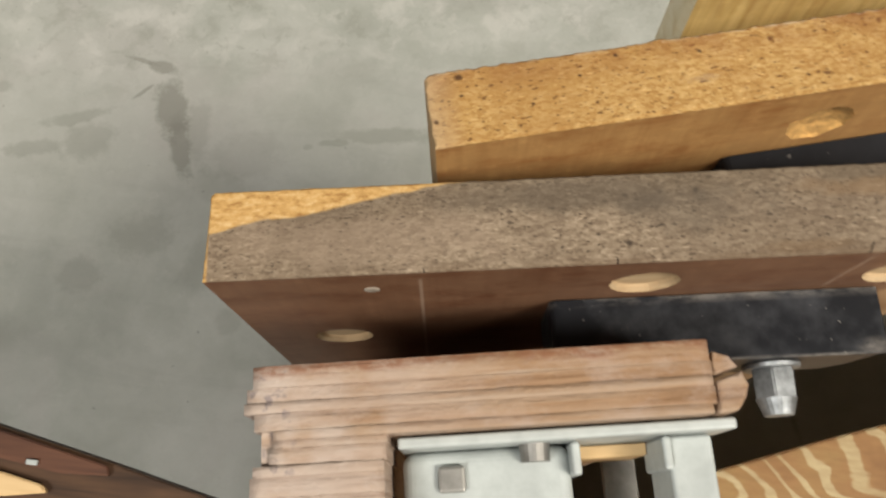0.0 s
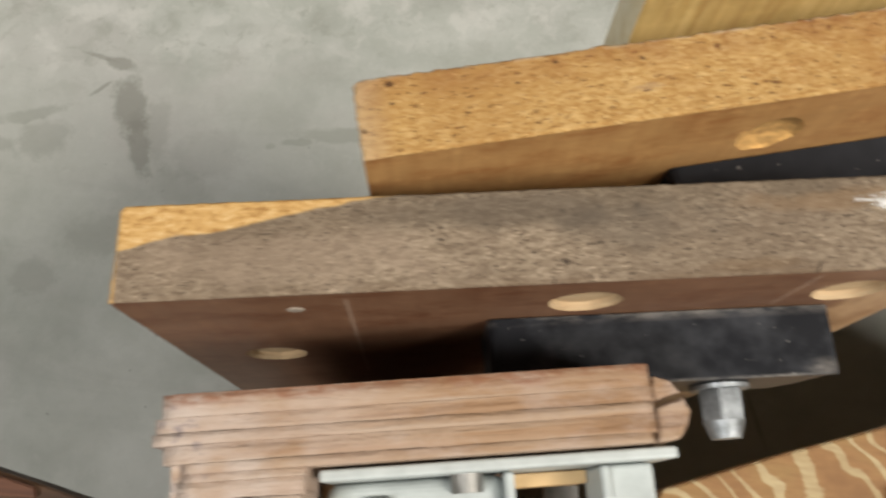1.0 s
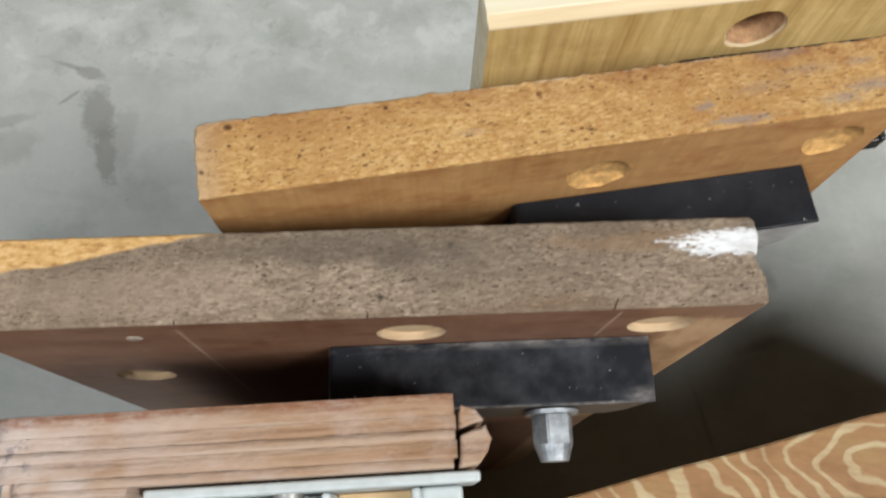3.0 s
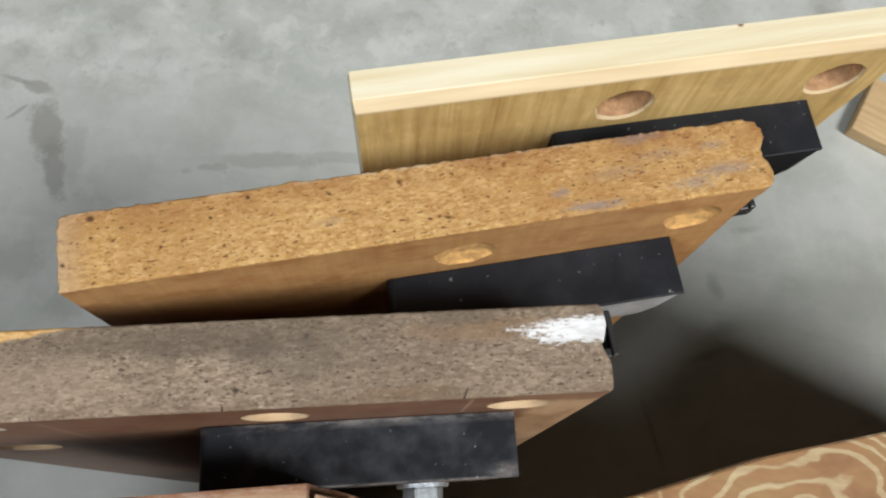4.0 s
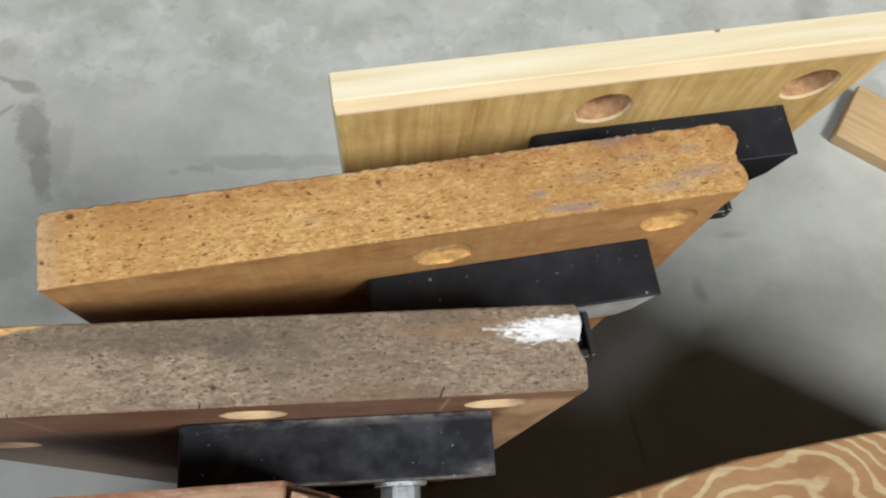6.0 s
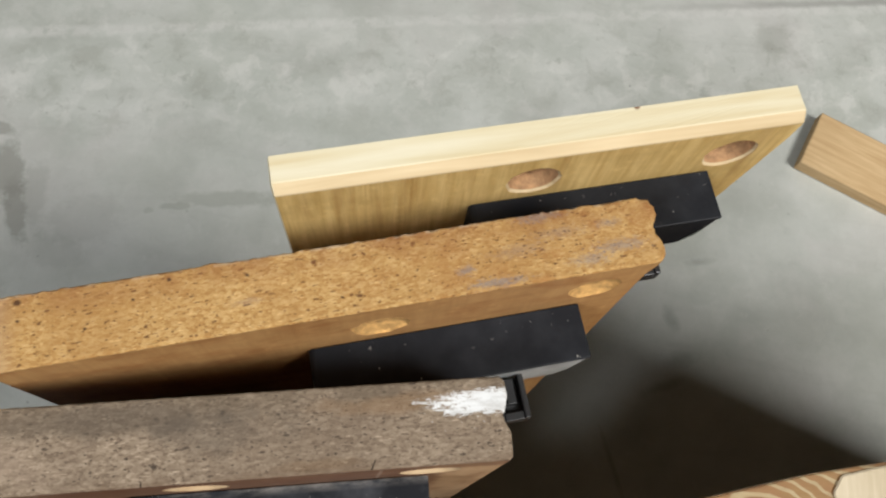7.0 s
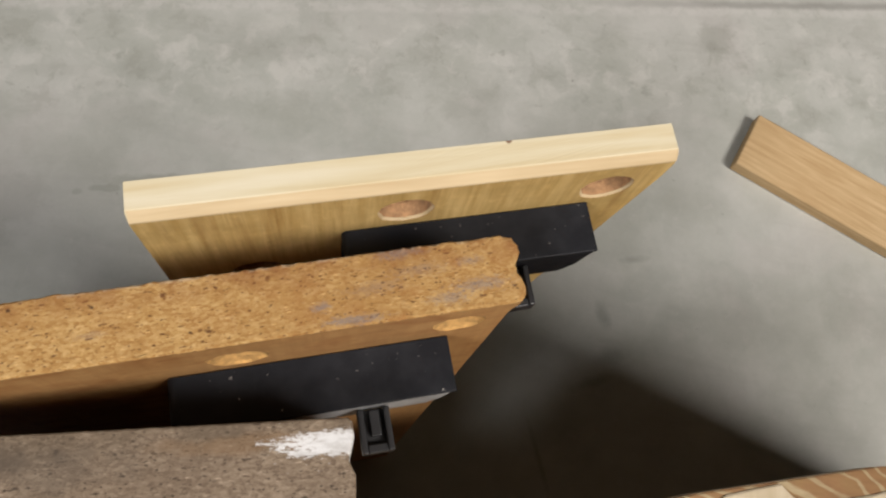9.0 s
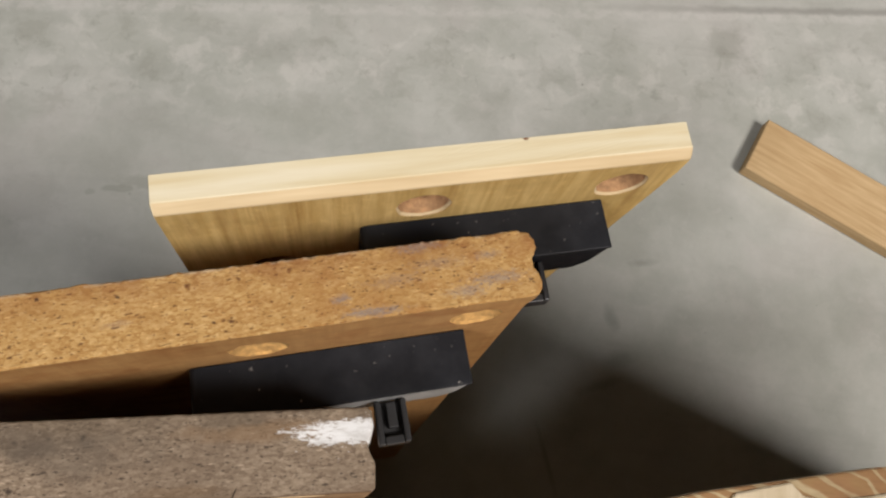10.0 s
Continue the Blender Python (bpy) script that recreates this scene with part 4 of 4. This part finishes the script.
part("side_leaf", sheet([(-0.2, 0.2790), (0.017, 0.2385), (0.087, 0.2258), (0.145, 0.2142), (0.2, 0.2040), (0.26, 0.165), (0.26, -0.40), (-0.2, -0.40)], 0.776, 0.80), (M_SHADED_PLY, M_SHADED_PLY), bench, "plywood side leaf, its shade put into the dark brown colour")
part("tan_lath", sheet([(-0.2, 0.2480), (0.0240, 0.2145), (0.0520, 0.2098), (0.0560, 0.2060), (0.0300, 0.2010), (-0.2, 0.2150)], 0.8004, 0.8050), (M_SCRAP, M_SCRAP), bench, "tan wooden lath let into the leaf")
part("rail", sheet([(-0.2, 0.2770), (0.016, 0.2368), (0.086, 0.2240), (0.088, 0.2190), (0.060, 0.2170), (0.020, 0.2215), (-0.2, 0.2570)], 0.8004, 0.8040), (M_REDWOOD, M_REDWOOD), bench, "worn red-brown wooden rail")
part("staple", box(0.0405, 0.0470, 0.2195, 0.2225, 0.8042, 0.8064, 0.0006), M_WHITE, bench, "small pale metal staple")
part("veneer_patch", sheet([(0.7083, 0.3614), (0.728, 0.3675), (0.748, 0.3730), (0.757, 0.3650), (0.775, 0.3640), (0.7958, 0.3684), (0.81, 0.3715), (0.8239, 0.3759), (0.95, 0.408), (0.95, 0.05), (0.715, 0.05), (0.704, 0.29), (0.709, 0.33), (0.702, 0.35)], 0.8005, 0.8022), (M_CREAM, M_CREAM), bench, "cream sawn veneer with a ragged edge")
tagged(bench, "plywood workbench with swirling grain on its worktop", "workbench")

case = new("tool_case")
case.matrix_basis = pose(0.574, 0.2785, 0.8003, 0, 0, 7.5)
part("body", box(0.0105, 0.19, -0.14, 0.0, 0.0, 0.012, 0.0015), M_PLASTIC, case, "black plastic body")
part("end_cap", box(-0.028, 0.0100, -0.14, -0.0012, 0.0, 0.011, 0.0015), M_WHITE, case, "white end cap")
tagged(case, "flat black tool case with a white end on the worktop", "tool case")

# ---- loose wood on the floor ----
scrap = part("wood_offcut", box(0.0, 0.42, 0.0, 0.118, 0.0, 0.03, 0.0035, 3), M_SCRAP, at=pose(1.0985, 1.004, 0.0005, 0, 0, -24.5))
tagged(scrap, "tan rectangular wood offcut lying on the concrete", "wood offcut")
